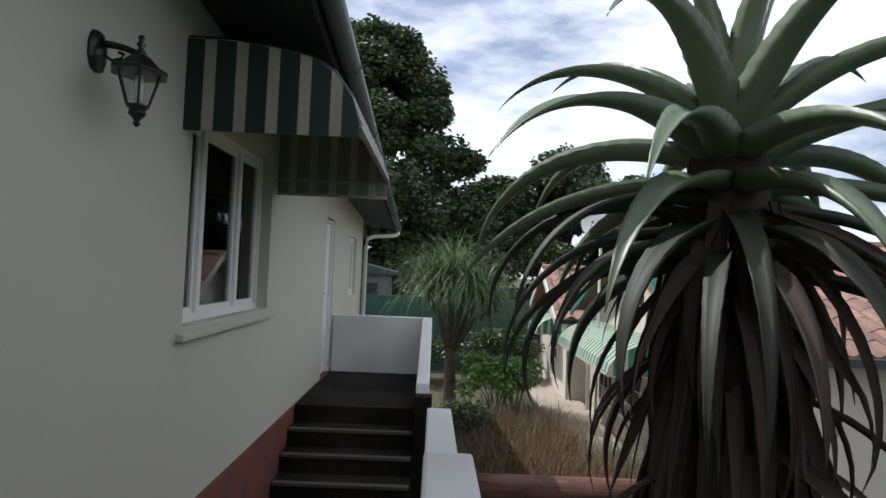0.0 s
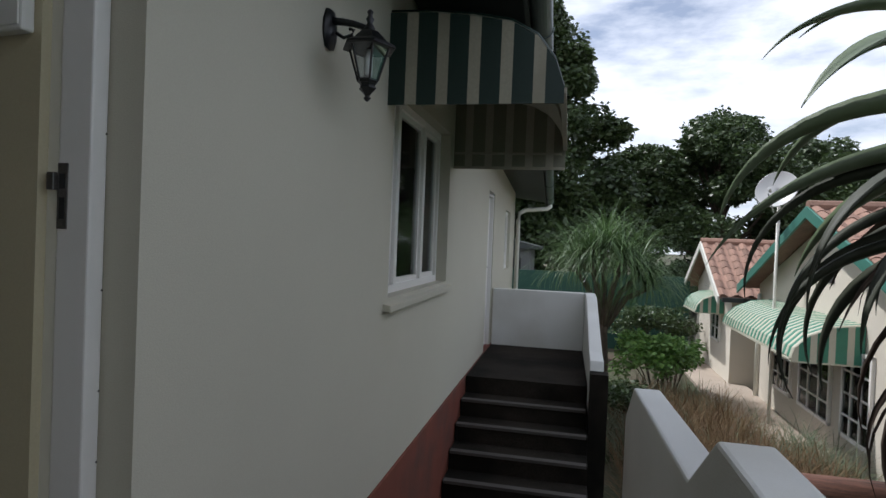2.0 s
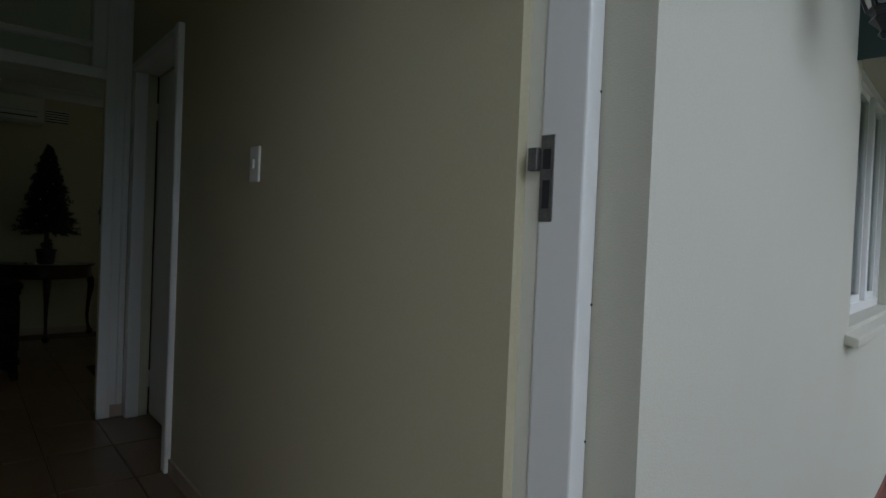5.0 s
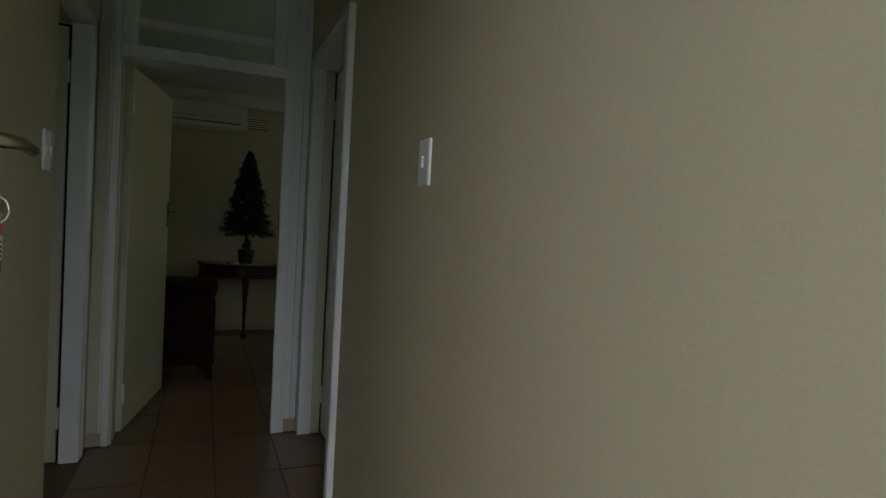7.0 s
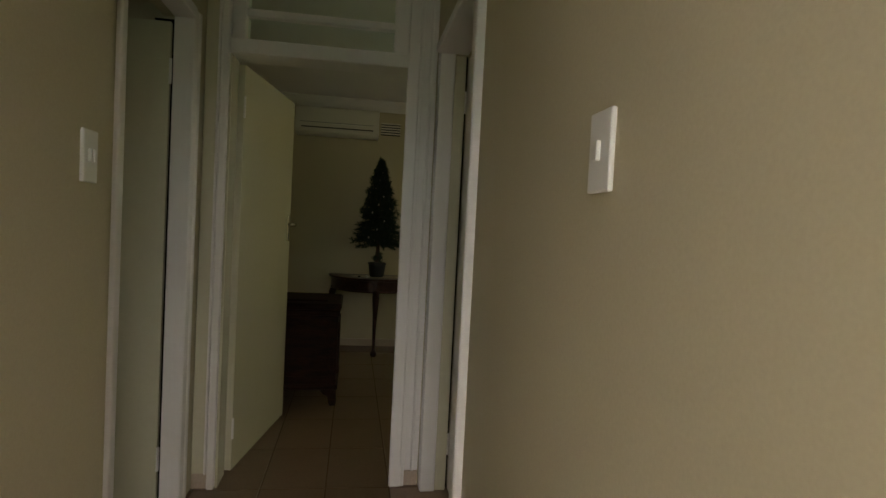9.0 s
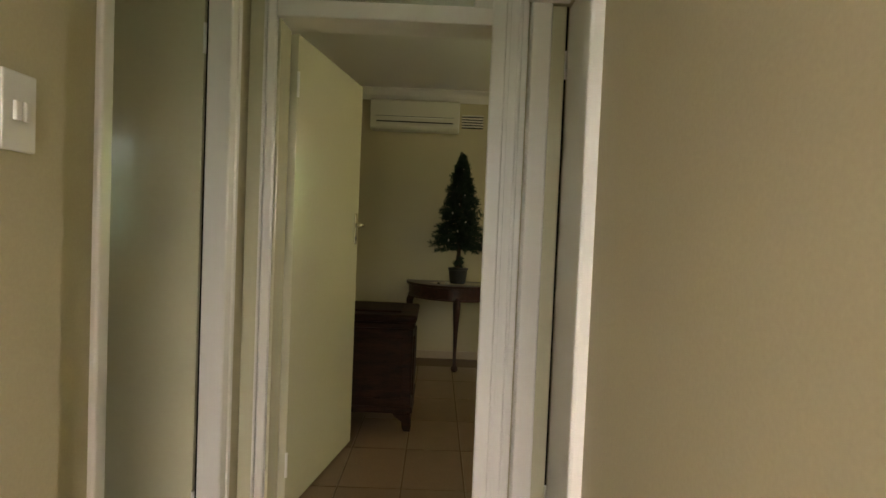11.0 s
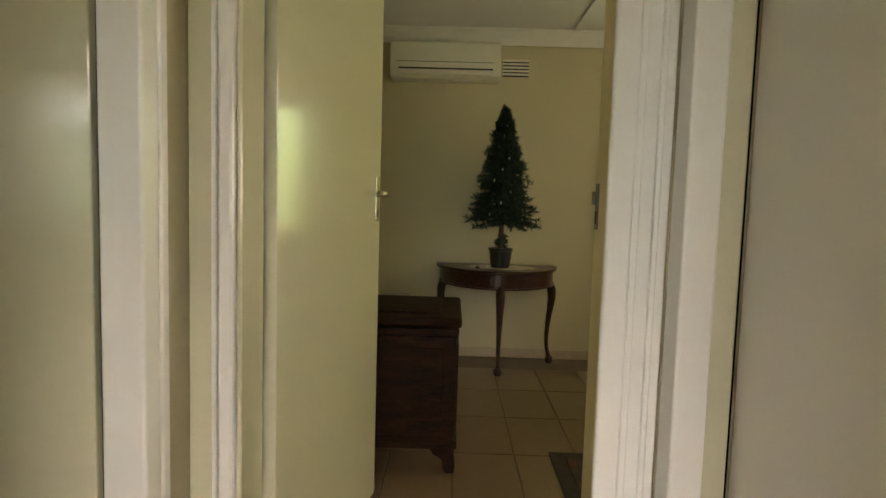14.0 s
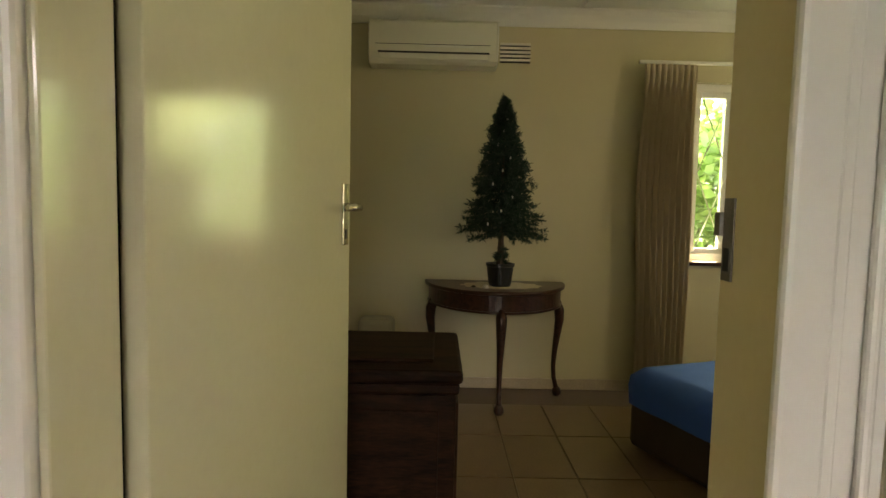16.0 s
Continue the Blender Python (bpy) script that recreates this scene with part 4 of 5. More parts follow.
# striped aluminium awning
OUT = [(-1.035, 2.40), (-0.80, 2.395), (-0.58, 2.37), (-0.38, 2.33), (-0.24, 2.25), (-0.15, 2.13), (-0.10, 1.985)]


def awning(name, label, y0, y1, outline, z_low, dark, light, stripes, place, side_stripes=9, far_low=None, under=None):
    aw = thing(name, label, "awning", place)
    w = (y1 - y0) / stripes
    for k in range(stripes):
        a = y0 + k * w
        rows = []
        for x, z in outline:
            rows.append([(x, a + w * u, z + h) for u, h in ((0.0, 0.0), (0.12, 0.016), (0.5, 0.02), (0.88, 0.016), (1.0, 0.0))])
        part("strip", Shape().grid(rows), dark if k % 2 == 0 else light, aw)
        part("underside", Shape().grid([[(x - 0.004, y, z - 0.007) for x, y, z in r] for r in rows]), under or light, aw)
    # striped side panels
    x_in, x_out = outline[0][0], outline[-1][0]
    ws = (x_out - x_in) / side_stripes

    def top(x):
        for (xa, za), (xb, zb) in zip(outline, outline[1:]):
            if xa <= x <= xb + 1e-6:
                return za + (zb - za) * (x - xa) / (xb - xa)
        return outline[-1][1]
    for y in (y0, y1):
        low = z_low if far_low is None or y == y0 else far_low
        for k in range(side_stripes):
            lean = 0.13 * ws
            xa, xb = x_in + k * ws - (lean if k % 2 == 0 and k else -lean if k % 2 else 0), x_in + (k + 1) * ws + (lean if k % 2 == 0 else -lean)
            xb = min(xb, x_out)
            xm = (xa + xb) / 2
            s = Shape().prism([(xa, low), (xb, low), (xb, top(xb) - 0.006), (xm, top(xm) - 0.006), (xa, top(xa) - 0.006)], "y", y - 0.006, y + 0.006)
            part("side_slat", s, (dark if far_low is None or y == y0 else AWN_BACK) if k % 2 == 0 else light, aw)
        if far_low is not None and y == y0:
            continue
        part("edge_bar", Shape().box(x_in, x_out, y - 0.014, y + 0.014, low - 0.022, low), light, aw)
        part("edge_bar", Shape().box(x_in + 0.01, x_out - 0.03, y - 0.014, y - 0.0065, low + 0.10, low + 0.118) if y == y1 else Shape().box(x_in + 0.01, x_out - 0.03, y + 0.0065, y + 0.014, low + 0.10, low + 0.118), light, aw)
    part("front_bar", Shape().box(x_out - 0.02, x_out + 0.012, y0 + 0.016, y1 - 0.016, outline[-1][1] - 0.03, outline[-1][1]), light, aw)
    for y in ((y0 + y1) / 2,):
        part("rib", Shape().tube([(x, y, z - 0.03) for x, z in outline], 0.01, 6), light, aw)
    return aw


awning("awning", "dark green and cream striped aluminium awning over the front window", 2.79, 4.67, OUT, 1.90, AWN_GREEN, AWN_SHADED, 19, EXT, 11, 1.82, AWN_CREAM)

# roof slab with dark soffit, fascia and gutter
roof = thing("roof", "dark tiled roof with deep dark soffit over the front wall", "roof", EXT, kind="structure")
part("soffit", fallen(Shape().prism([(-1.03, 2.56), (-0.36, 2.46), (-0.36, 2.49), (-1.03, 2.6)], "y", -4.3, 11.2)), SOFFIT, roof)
part("slope", fallen(Shape().prism([(-0.33, 2.52), (-4.6, 4.6), (-4.6, 4.75), (-0.33, 2.66)], "y", -4.3, 11.2)), CLAY, roof)
part("slope", fallen(Shape().prism([(-8.4, 2.66), (-8.4, 2.76), (-4.6, 4.75), (-4.6, 4.6)], "y", -4.3, 11.2)), CLAY, roof)
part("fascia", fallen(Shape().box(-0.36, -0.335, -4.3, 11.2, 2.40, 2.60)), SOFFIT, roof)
part("gable_end", fallen(Shape().prism([(-1.28, 2.75), (-8.0, 2.75), (-4.6, 4.58)], "y", 10.4, 10.55)), CREAM, roof)
part("gable_end", fallen(Shape().prism([(-1.28, 2.75), (-8.0, 2.75), (-4.6, 4.58)], "y", -4.25, -4.1)), CREAM, roof)
gut = thing("gutter", "dark green half-round gutter with a cream bent downpipe", "gutter", EXT)
gp = [(-0.27 + 0.065 * math.cos(a), 2.47 + 0.065 * math.sin(a)) for a in [math.pi + math.pi * k / 12 for k in range(13)]]
gp += [(-0.27 + 0.058 * math.cos(a), 2.472 + 0.058 * math.sin(a)) for a in [2 * math.pi - math.pi * k / 12 for k in range(13)]]
part("trough", fallen(Shape().prism(gp, "y", -4.3, 11.26)), GUTTER, gut)
for y in (2.0, 3.4, 4.8, 6.2, 7.6, 9.0, 10.4, 11.15):
    part("bracket", fallen(Shape().tube([(-0.27 + 0.07 * math.cos(a), y, 2.47 + 0.07 * math.sin(a)) for a in [math.pi + math.pi * k / 8 for k in range(9)]], 0.006, 5)), GUTTER, gut)
part("downpipe", Shape().tube([(-0.41, 11.1, 1.97), (-0.41, 11.1, 1.90), (-0.46, 11.05, 1.86), (-0.85, 10.65, 1.80), (-0.94, 10.55, 1.74), (-0.96, 10.52, 1.6), (-0.96, 10.52, GROUND)], 0.04, 10), PIPE, gut, smooth=True)

# wall lantern
lan = thing("wall_lantern", "black cast wall lantern with clear glass panes", "wall lamp", EXT @ Matrix.Translation((-1.033, 1.98, 1.915)) @ Matrix.Diagonal((1.22, 1.30, 0.98, 1)) @ Matrix.Translation((0, 0, -1.9)))
part("back_plate", Shape().lathe([(0.004, -0.085), (0.03, -0.075), (0.045, -0.03), (0.045, 0.03), (0.03, 0.075), (0.004, 0.085)], (0, 0), 14), BLACK_IRON, lan, smooth=True).matrix_basis = Matrix.Translation((0.006, 0, 2.0)) @ Matrix.Diagonal((0.35, 1, 1, 1))
part("arm", Shape().tube([(0.01, 0, 2.035), (0.05, 0, 2.03), (0.09, 0, 2.02), (0.125, 0, 2.005), (0.14, 0, 1.99)], lambda f: 0.016 - 0.005 * f, 8), BLACK_IRON, lan, smooth=True)
part("scroll", Shape().tube([(0.03, 0, 1.985), (0.055, 0, 1.965), (0.085, 0, 1.975), (0.09, 0, 1.995), (0.075, 0, 2.0)], 0.007, 6), BLACK_IRON, lan, smooth=True)
LX = 0.145
part("finial", Shape().lathe([(0.004, 2.075), (0.011, 2.065), (0.007, 2.05), (0.014, 2.035), (0.008, 2.02), (0.018, 2.0), (0.02, 1.985)], (LX, 0), 12), BLACK_IRON, lan, smooth=True)
part("roof", Shape().lathe([(0.016, 1.99), (0.03, 1.985), (0.045, 1.965), (0.06, 1.945), (0.088, 1.925), (0.092, 1.915), (0.085, 1.913)], (LX, 0), 6), BLACK_IRON, lan)
part("base", Shape().lathe([(0.03, 1.775), (0.036, 1.783), (0.034, 1.79), (0.025, 1.765), (0.03, 1.755), (0.014, 1.735), (0.008, 1.725), (0.013, 1.715), (0.004, 1.703)], (LX, 0), 6), BLACK_IRON, lan)
for k in range(6):
    a = math.pi / 3 * k
    p0, p1 = (LX + 0.034 * math.cos(a), 0.034 * math.sin(a), 1.785), (LX + 0.068 * math.cos(a), 0.068 * math.sin(a), 1.918)
    part("bar", Shape().tube([p0, p1], 0.004, 5), BLACK_IRON, lan)
    b = a + math.pi / 3
    q0, q1 = (LX + 0.034 * math.cos(b), 0.034 * math.sin(b), 1.785), (LX + 0.068 * math.cos(b), 0.068 * math.sin(b), 1.918)
    part("pane", Shape().quad(p0, q0, q1, p1), LANTERN_GLASS, lan).visible_shadow = False
part("bulb", Shape().lathe([(0.010, 1.912), (0.010, 1.90), (0.014, 1.895), (0.014, 1.81), (0.006, 1.80)], (LX, 0), 12), PLASTIC, lan, smooth=True)

# rail beyond the parapet
rl = thing("garden_rail", "rusty brown round rail with a green end over the garden bed", "rail")
part("pipe", Shape().tube([(0.5, 3.99, -0.375), (0.9, 4.0, -0.37), (1.4, 4.01, -0.372), (1.95, 4.02, -0.37)], 0.125, 16), LOG, rl, smooth=True)
part("green_end", Shape().tube([(1.95, 4.02, -0.36), (3.6, 4.05, -0.38)], 0.035, 10), GREEN_TRIM, rl, smooth=True)
for x in (0.7, 3.0):
    part("post", Shape().tube([(x, 4.0, GROUND - 0.1), (x, 4.0, -0.38)], 0.05, 8), LOG, rl)


# ---------------------------------------------------------------- neighbouring cottages
def roof_tile_mesh():
    s = Shape()
    rows = []
    for v in (0, 1):
        rows.append([((u - 0.5) * 0.30, v * 0.36, 0.02 + 0.036 * math.sin(u * 2 * math.pi) + 0.012 * (1 - v)) for u in [k / 6 for k in range(7)]])
    s.grid(rows)
    s.grid([[(p[0], p[1], p[2] - 0.014) for p in rows[0]], rows[0]])
    return mesh_of("roof_tile", s, CLAY)


TILE_MESH = roof_tile_mesh()


def tiled_plane(parent, m, cols, rws):
    """Roof tiles in rows on a local plane: x along the eave, y up the slope."""
    for j in range(rws):
        for i in range(cols):
            t = part("tile", TILE_MESH, None, parent)
            t.matrix_basis = m @ pose(0.15 + i * 0.30 + rnd.uniform(-0.004, 0.004), j * 0.32, 0.0, rnd.uniform(-0.8, 0.8), 0, rnd.uniform(-0.8, 0.8))


def small_window(parent, x, y0, y1, z0, z1, cols=2, rws=3, face=-1):
    w = part("window", Shape().box(x - 0.02, x + 0.04, y0, y1, z0, z0 + 0.05).box(x - 0.02, x + 0.04, y0, y1, z1 - 0.05, z1).box(x - 0.02, x + 0.04, y0, y0 + 0.05, z0, z1).box(x - 0.02, x + 0.04, y1 - 0.05, y1, z0, z1), WHITE, parent, "white-framed cottage window")
    part("pane", Shape().box(x, x + 0.006, y0 + 0.05, y1 - 0.05, z0 + 0.05, z1 - 0.05), GLASS, w)
    part("backing", Shape().box(x + 0.02, x + 0.03, y0 + 0.05, y1 - 0.05, z0 + 0.05, z1 - 0.05), DARK, w)
    for k in range(1, cols):
        y = y0 + (y1 - y0) * k / cols
        part("glazing_bar", Shape().box(x - 0.015, x + 0.015, y - 0.015, y + 0.015, z0 + 0.05, z1 - 0.05), WHITE, w)
    for k in range(1, rws):
        z = z0 + (z1 - z0) * k / rws
        part("glazing_bar", Shape().box(x - 0.012, x + 0.012, y0 + 0.05, y1 - 0.05, z - 0.012, z + 0.012), WHITE, w)
    return w


def cottage(name, label, x, y0, y1, length, eave, ridge, barge, place=None):
    """A gabled cottage whose gable faces -x at x; the ridge runs towards +x."""
    h = thing(name, label, "house", place, "neighbouring cottages")
    ym = (y0 + y1) / 2
    part("wall", Shape().prism([(y0, GROUND - 0.2), (y1, GROUND - 0.2), (y1, eave), (ym, ridge - 0.08), (y0, eave)], "x", x, x + length), NEIGH_WALL, h)
    over = 0.3
    slope = (ridge - eave) / (ym - y0)
    for sgn, ya in ((1, y0), (-1, y1)):
        prof = [(ya - sgn * over, eave - slope * over), (ym, ridge), (ym, ridge + 0.06), (ya - sgn * over, eave - slope * over + 0.06)]
        part("roof_board", Shape().prism(prof, "x", x - 0.35, x + length + 0.3), CLAY, h)
        prof = [(ya - sgn * over, eave - slope * over - 0.12), (ym, ridge - 0.10), (ym, ridge + 0.08), (ya - sgn * over, eave - slope * over + 0.06)]
        part("bargeboard", Shape().prism(prof, "x", x - 0.39, x - 0.352), barge, h, "painted bargeboard")
    part("ridge_cap", Shape().tube([(x - 0.36, ym, ridge + 0.08), (x + length + 0.3, ym, ridge + 0.08)], 0.10, 8), CLAY, h)
    part("gutter", Shape().box(x - 0.3, x + length, y0 - over - 0.10, y0 - over, eave - slope * over - 0.06, eave - slope * over + 0.04), SOFFIT, h)
    ln = math.hypot(ym - y0 + over, (ym - y0 + over) * slope)
    tilt = math.degrees(math.atan(slope))
    cols, rws = int((length + 0.6) / 0.30), int(ln / 0.32)
    tiled_plane(h, pose(x - 0.35, y0 - over, eave - slope * over + 0.06, tilt, 0, 0), min(cols, 24), rws)
    return h


c1 = cottage("cottage", "white gabled cottage with terracotta roof tiles", 3.53, 14.6, 18.6, 7.0, 0.25, 1.35, PIPE)
small_window(c1, 3.50, 15.6, 16.5, -1.1, -0.1)
awning("cottage_awning", "green and white striped awning on the far cottage", 15.3, 16.9, [(-0.0, 0.45), (0.28, 0.42), (0.5, 0.32), (0.62, 0.17), (0.66, 0.02)], 0.0, AWN_MINT, AWN_CREAM, 12, Matrix.Translation((3.52, 32.2, -0.35)) @ Matrix.Rotation(math.pi, 4, "Z"), 7)
c2 = cottage("cottage", "cream gabled cottage with green bargeboards and terracotta roof", 3.88, 6.6, 13.8, 6.0, 0.50, 1.88, GREEN_TRIM)
for y0, y1 in ((11.6, 12.6), (9.9, 11.2), (8.6, 9.5)):
    small_window(c2, 3.85, y0, y1, -1.45, -0.15, 3, 4)
part("downpipe", Shape().tube([(3.83, 13.6, 0.3), (3.83, 13.6, GROUND)], 0.04, 8), PIPE, c2, smooth=True)
part("wall_vent", Shape().box(3.862, 3.88, 10.0, 10.4, 0.75, 0.95), DARK, c2)
awning("cottage_awning", "faded green striped awning over the cottage windows", 8.9, 12.9, [(0.0, 0.55), (0.4, 0.50), (0.7, 0.36), (0.88, 0.17), (0.92, 0.03)], 0.0, AWN_MINT, AWN_CREAM, 44, Matrix.Translation((3.87, 21.8, -0.32)) @ Matrix.Rotation(math.pi, 4, "Z"), 8)

dish = thing("satellite_dish", "pale grey satellite dish on a tall pole", "satellite dish")
DX, DY, DZ = 3.46, 11.4, 2.22
part("pole", Shape().tube([(DX, DY, GROUND - 0.1), (DX, DY, DZ)], 0.028, 8), PIPE, dish, smooth=True)
bowl = Shape()
aim = Vector((-0.45, -0.75, 0.5)).normalized()
au = aim.cross(Vector((0, 0, 1))).normalized()
av = au.cross(aim)
ctr = Vector((DX, DY, DZ)) + aim * 0.12
bowl.grid([[ctr + au * 0.34 * r * math.cos(a) + av * 0.38 * r * math.sin(a) + aim * 0.10 * (r * r) for a in [2 * math.pi * k / 28 for k in range(28)]] for r in (0.02, 0.3, 0.6, 0.85, 1.0, 1.02)], True)
sb = part("reflector", bowl, DISH, dish, smooth=True)
sm = sb.modifiers.new("thick", "SOLIDIFY")
sm.thickness = 0.012
lnb = ctr + aim * 0.48 - av * 0.25
part("feed_arm", Shape().tube([ctr - av * 0.42, lnb - av * 0.1, lnb], 0.013, 6), DISH, dish)
part("feed_horn", Shape().tube([lnb, lnb - aim * 0.09], 0.032, 8), DISH, dish)

# far structures
gw = structure("green_fence", Shape().box(-14, 3.3, 18.6, 18.7, GROUND - 0.1, 0.34), GREEN_WALL, "dark green boundary fence behind the garden", "fence")
shed = thing("outbuilding", "grey outbuilding with a dark opening beyond the garden", "shed")
part("wall", Shape().box(-6.5, -1.6, 19.5, 21.5, GROUND - 0.1, 1.0), SHED_WALL, shed)
part("roof", Shape().prism([(-6.8, 1.0), (-1.3, 1.0), (-1.3, 1.1), (-4, 1.7), (-6.8, 1.1)], "y", 19.3, 21.7), SOFFIT, shed)
part("opening", Shape().box(-3.0, -1.9, 19.47, 19.5, 0.1, 0.7), DARK, shed)

# ---------------------------------------------------------------- plants


def strap_leaf(base, az, elev, length, width, bend, rng, thick=0.18, segs=18, teeth=True, twist=0.0):
    """One tapering, channelled leaf that bows under its weight."""
    d0 = Vector((math.cos(az), math.sin(az), 0))
    up = Vector((0, 0, 1))
    side0 = d0.cross(up).normalized()
    p, e = Vector(base), elev
    rows = []
    step = length / segs
    for i in range(segs + 1):
        f = i / segs
        direction = d0 * math.cos(e) + up * math.sin(e)
        nrm = -d0 * math.sin(e) + up * math.cos(e)
        side = (side0 * math.cos(twist * f) + nrm * math.sin(twist * f)).normalized()
        nrm2 = direction.cross(side)
        if nrm2.dot(nrm) < 0:
            nrm2 = -nrm2
        w = width * 0.5 * (1 - f ** 1.7) * (0.86 + 0.14 * math.cos(f * 2)) + 0.0012
        tooth = (1.05 if i % 2 else 0.97) if teeth else 1.0
        up_edge = 0.42 * w
        rows.append([p + side * (-w * tooth) + nrm2 * up_edge, p + side * (-w * 0.55) + nrm2 * 0.06 * w, p, p + side * (w * 0.55) + nrm2 * 0.06 * w, p + side * (w * tooth) + nrm2 * up_edge,
                     p + side * (w * 0.6) - nrm2 * thick * w, p - nrm2 * thick * 1.9 * w, p - side * (w * 0.6) - nrm2 * thick * w])
        p = p + direction * step
        e -= bend / segs * (0.45 + 1.1 * f)
        d0 = d0 + side0 * 0.004 * rng.uniform(-1, 1)
    return Shape().grid(rows, True, True)


aloe = thing("tree_aloe", "tall aloe with arching grey-green leaves and a skirt of dry leaves", "aloe", (1.37, 1.83, 0))
CZ = 1.69
ar = random.Random(11)
part("trunk", Shape().tube([(0, 0, GROUND - 0.1), (0.02, 0, -1.0), (0, 0.01, 0.5), (0, 0, CZ)], lambda f: 0.19 - 0.05 * f, 12), ALOE_DEAD, aloe, smooth=True)
# whorls from the heart outwards: count, elevation, length, bend, width
WHORLS = [(4, (70, 84), (0.72, 0.86), (0.35, 0.95), 0.135), (7, (38, 56), (0.88, 1.02), (1.3, 1.9), 0.150), (9, (12, 28), (0.95, 1.10), (1.2, 1.8), 0.155), (7, (-12, 4), (0.90, 1.05), (0.95, 1.4), 0.145)]
turn = 0.35
for ring, (count, elevs, lengths, bends, wide) in enumerate(WHORLS):
    for k in range(count):
        az = turn + k * 2 * math.pi / count + ar.uniform(-0.16, 0.16)
        r = 0.03 + 0.025 * ring
        base = (r * math.cos(az), r * math.sin(az), CZ + 0.16 - 0.10 * ring)
        s = strap_leaf(base, az, radians(ar.uniform(*elevs)), ar.uniform(*lengths), wide + ar.uniform(-0.012, 0.012), ar.uniform(*bends), ar, 0.24, 30, True, ar.uniform(-0.35, 0.35))
        part("leaf", s, ALOE, aloe, smooth=True)
    turn += 0.9
# lower leaves take the darker green that carries painted shade
for k in range(30):
    az = k * 2.39996 + 1.1
    f = k / 29
    base = (0.11 * math.cos(az), 0.11 * math.sin(az), CZ - 0.20 - 0.26 * f)
    s = strap_leaf(base, az, radians(ar.uniform(-16, 18)), ar.uniform(0.85, 1.15), ar.uniform(0.08, 0.115), ar.uniform(1.75, 2.25), ar, 0.25, 24, True, ar.uniform(-0.8, 0.8))
    part("drooping_leaf", s, ALOE_SHADED if k % 5 else ALOE_DEAD, aloe, smooth=True)
thatch = Shape()
for k in range(460):
    az = ar.uniform(0, 6.283)
    close = k % 6
    z = CZ - 0.2 - (2.2 if close else 1.7) * ar.random() ** 1.2
    r0 = 0.16 if close else 0.12
    s = strap_leaf((r0 * math.cos(az), r0 * math.sin(az), z), az, radians(ar.uniform(-86, -62) if close else ar.uniform(-50, -8)), ar.uniform(0.55, 0.95), ar.uniform(0.035, 0.08), ar.uniform(0.2, 0.9) if close else ar.uniform(1.1, 1.9), ar, 0.1, 10, False, ar.uniform(-2.5, 2.5))
    if close:
        n0 = len(thatch.v)
        thatch.v += s.v
        thatch.f += [tuple(n0 + q for q in f) for f in s.f]
    else:
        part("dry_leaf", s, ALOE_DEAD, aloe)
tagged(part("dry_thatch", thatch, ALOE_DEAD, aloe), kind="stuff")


def leaf_cloud(shape, rng, centre, radii, count, size, shell=0.55, flat=0.35):
    """Small leaf clusters filling an uneven ellipsoid, thicker near its skin."""
    c = Vector(centre)
    for k in range(count):
        v = Vector((rng.gauss(0, 1), rng.gauss(0, 1), rng.gauss(0, 1))).normalized()
        r = shell + (1 - shell) * rng.random() ** 0.5
        r *= 0.86 + 0.28 * noise.noise(v * 2.6 + c)
        p = c + Vector((v.x * radii[0], v.y * radii[1], v.z * radii[2])) * r
        d = Vector((rng.gauss(0, 1), rng.gauss(0, 1), rng.gauss(0, 1) * flat - 0.25)).normalized()
        w = d.cross(Vector((rng.gauss(0, 1), rng.gauss(0, 1), rng.gauss(0, 1)))).normalized()
        s = size * rng.uniform(0.55, 1.25)
        q = [p, p + d * s * 0.5 + w * s * 0.28, p + d * s, p + d * s * 0.5 - w * s * 0.28]
        shape.quad(*q)


def broad_tree(name, label, place, height, spread, clumps, seed, size=0.32, leaves=340, low=0.28):
    rng = random.Random(seed)
    t = thing(name, label, "tree", place, "garden trees")
    tr = Shape().tube([(0, 0, -0.3), (0.1, 0.05, height * 0.2), (-0.1, 0.1, height * 0.45), (0.05, 0, height * 0.75)], lambda f: spread * 0.07 * (1 - 0.75 * f) + 0.03, 10)
    part("trunk", tr, BARK, t, smooth=True)
    crown = Shape()
    for k in range(clumps):
        a = k * 2.39996
        f = (k + 0.5) / clumps
        zz = height * (low + (0.96 - low) * rng.random() ** 0.8)
        prof = math.sin(min(1, (1.02 - (zz / height)) / 0.75) * math.pi * 0.62) ** 0.8
        rr = spread * prof * math.sqrt(rng.uniform(0.12, 1.0))
        c = (rr * math.cos(a), rr * math.sin(a), zz)
        rad = spread * rng.uniform(0.17, 0.30)
        leaf_cloud(crown, rng, c, (rad, rad, rad * 0.75), leaves, size)
        if k % 4 == 0:
            part("limb", Shape().tube([(0, 0, zz * 0.55), (c[0] * 0.4, c[1] * 0.4, zz * 0.72), (c[0] * 0.9, c[1] * 0.9, zz)], lambda q: spread * 0.022 * (1 - 0.7 * q) + 0.015, 6), BARK, t)
    tagged(part("crown", crown, TREE_LEAF, t), kind="stuff")
    return t


broad_tree("tall_tree", "tall dark-leaved broad tree beyond the house", (-2.9, 27, GROUND), 14.6, 4.8, 96, 21, 0.27, 900)
broad_tree("tall_tree", "dark-leaved broad tree behind the garden", (-9.0, 31, GROUND), 14.5, 5.0, 60, 26, 0.30, 700)
broad_tree("round_tree", "dark round-crowned tree behind the cottages", (7.3, 33, GROUND), 10.4, 4.6, 84, 22, 0.26, 850, 0.12)
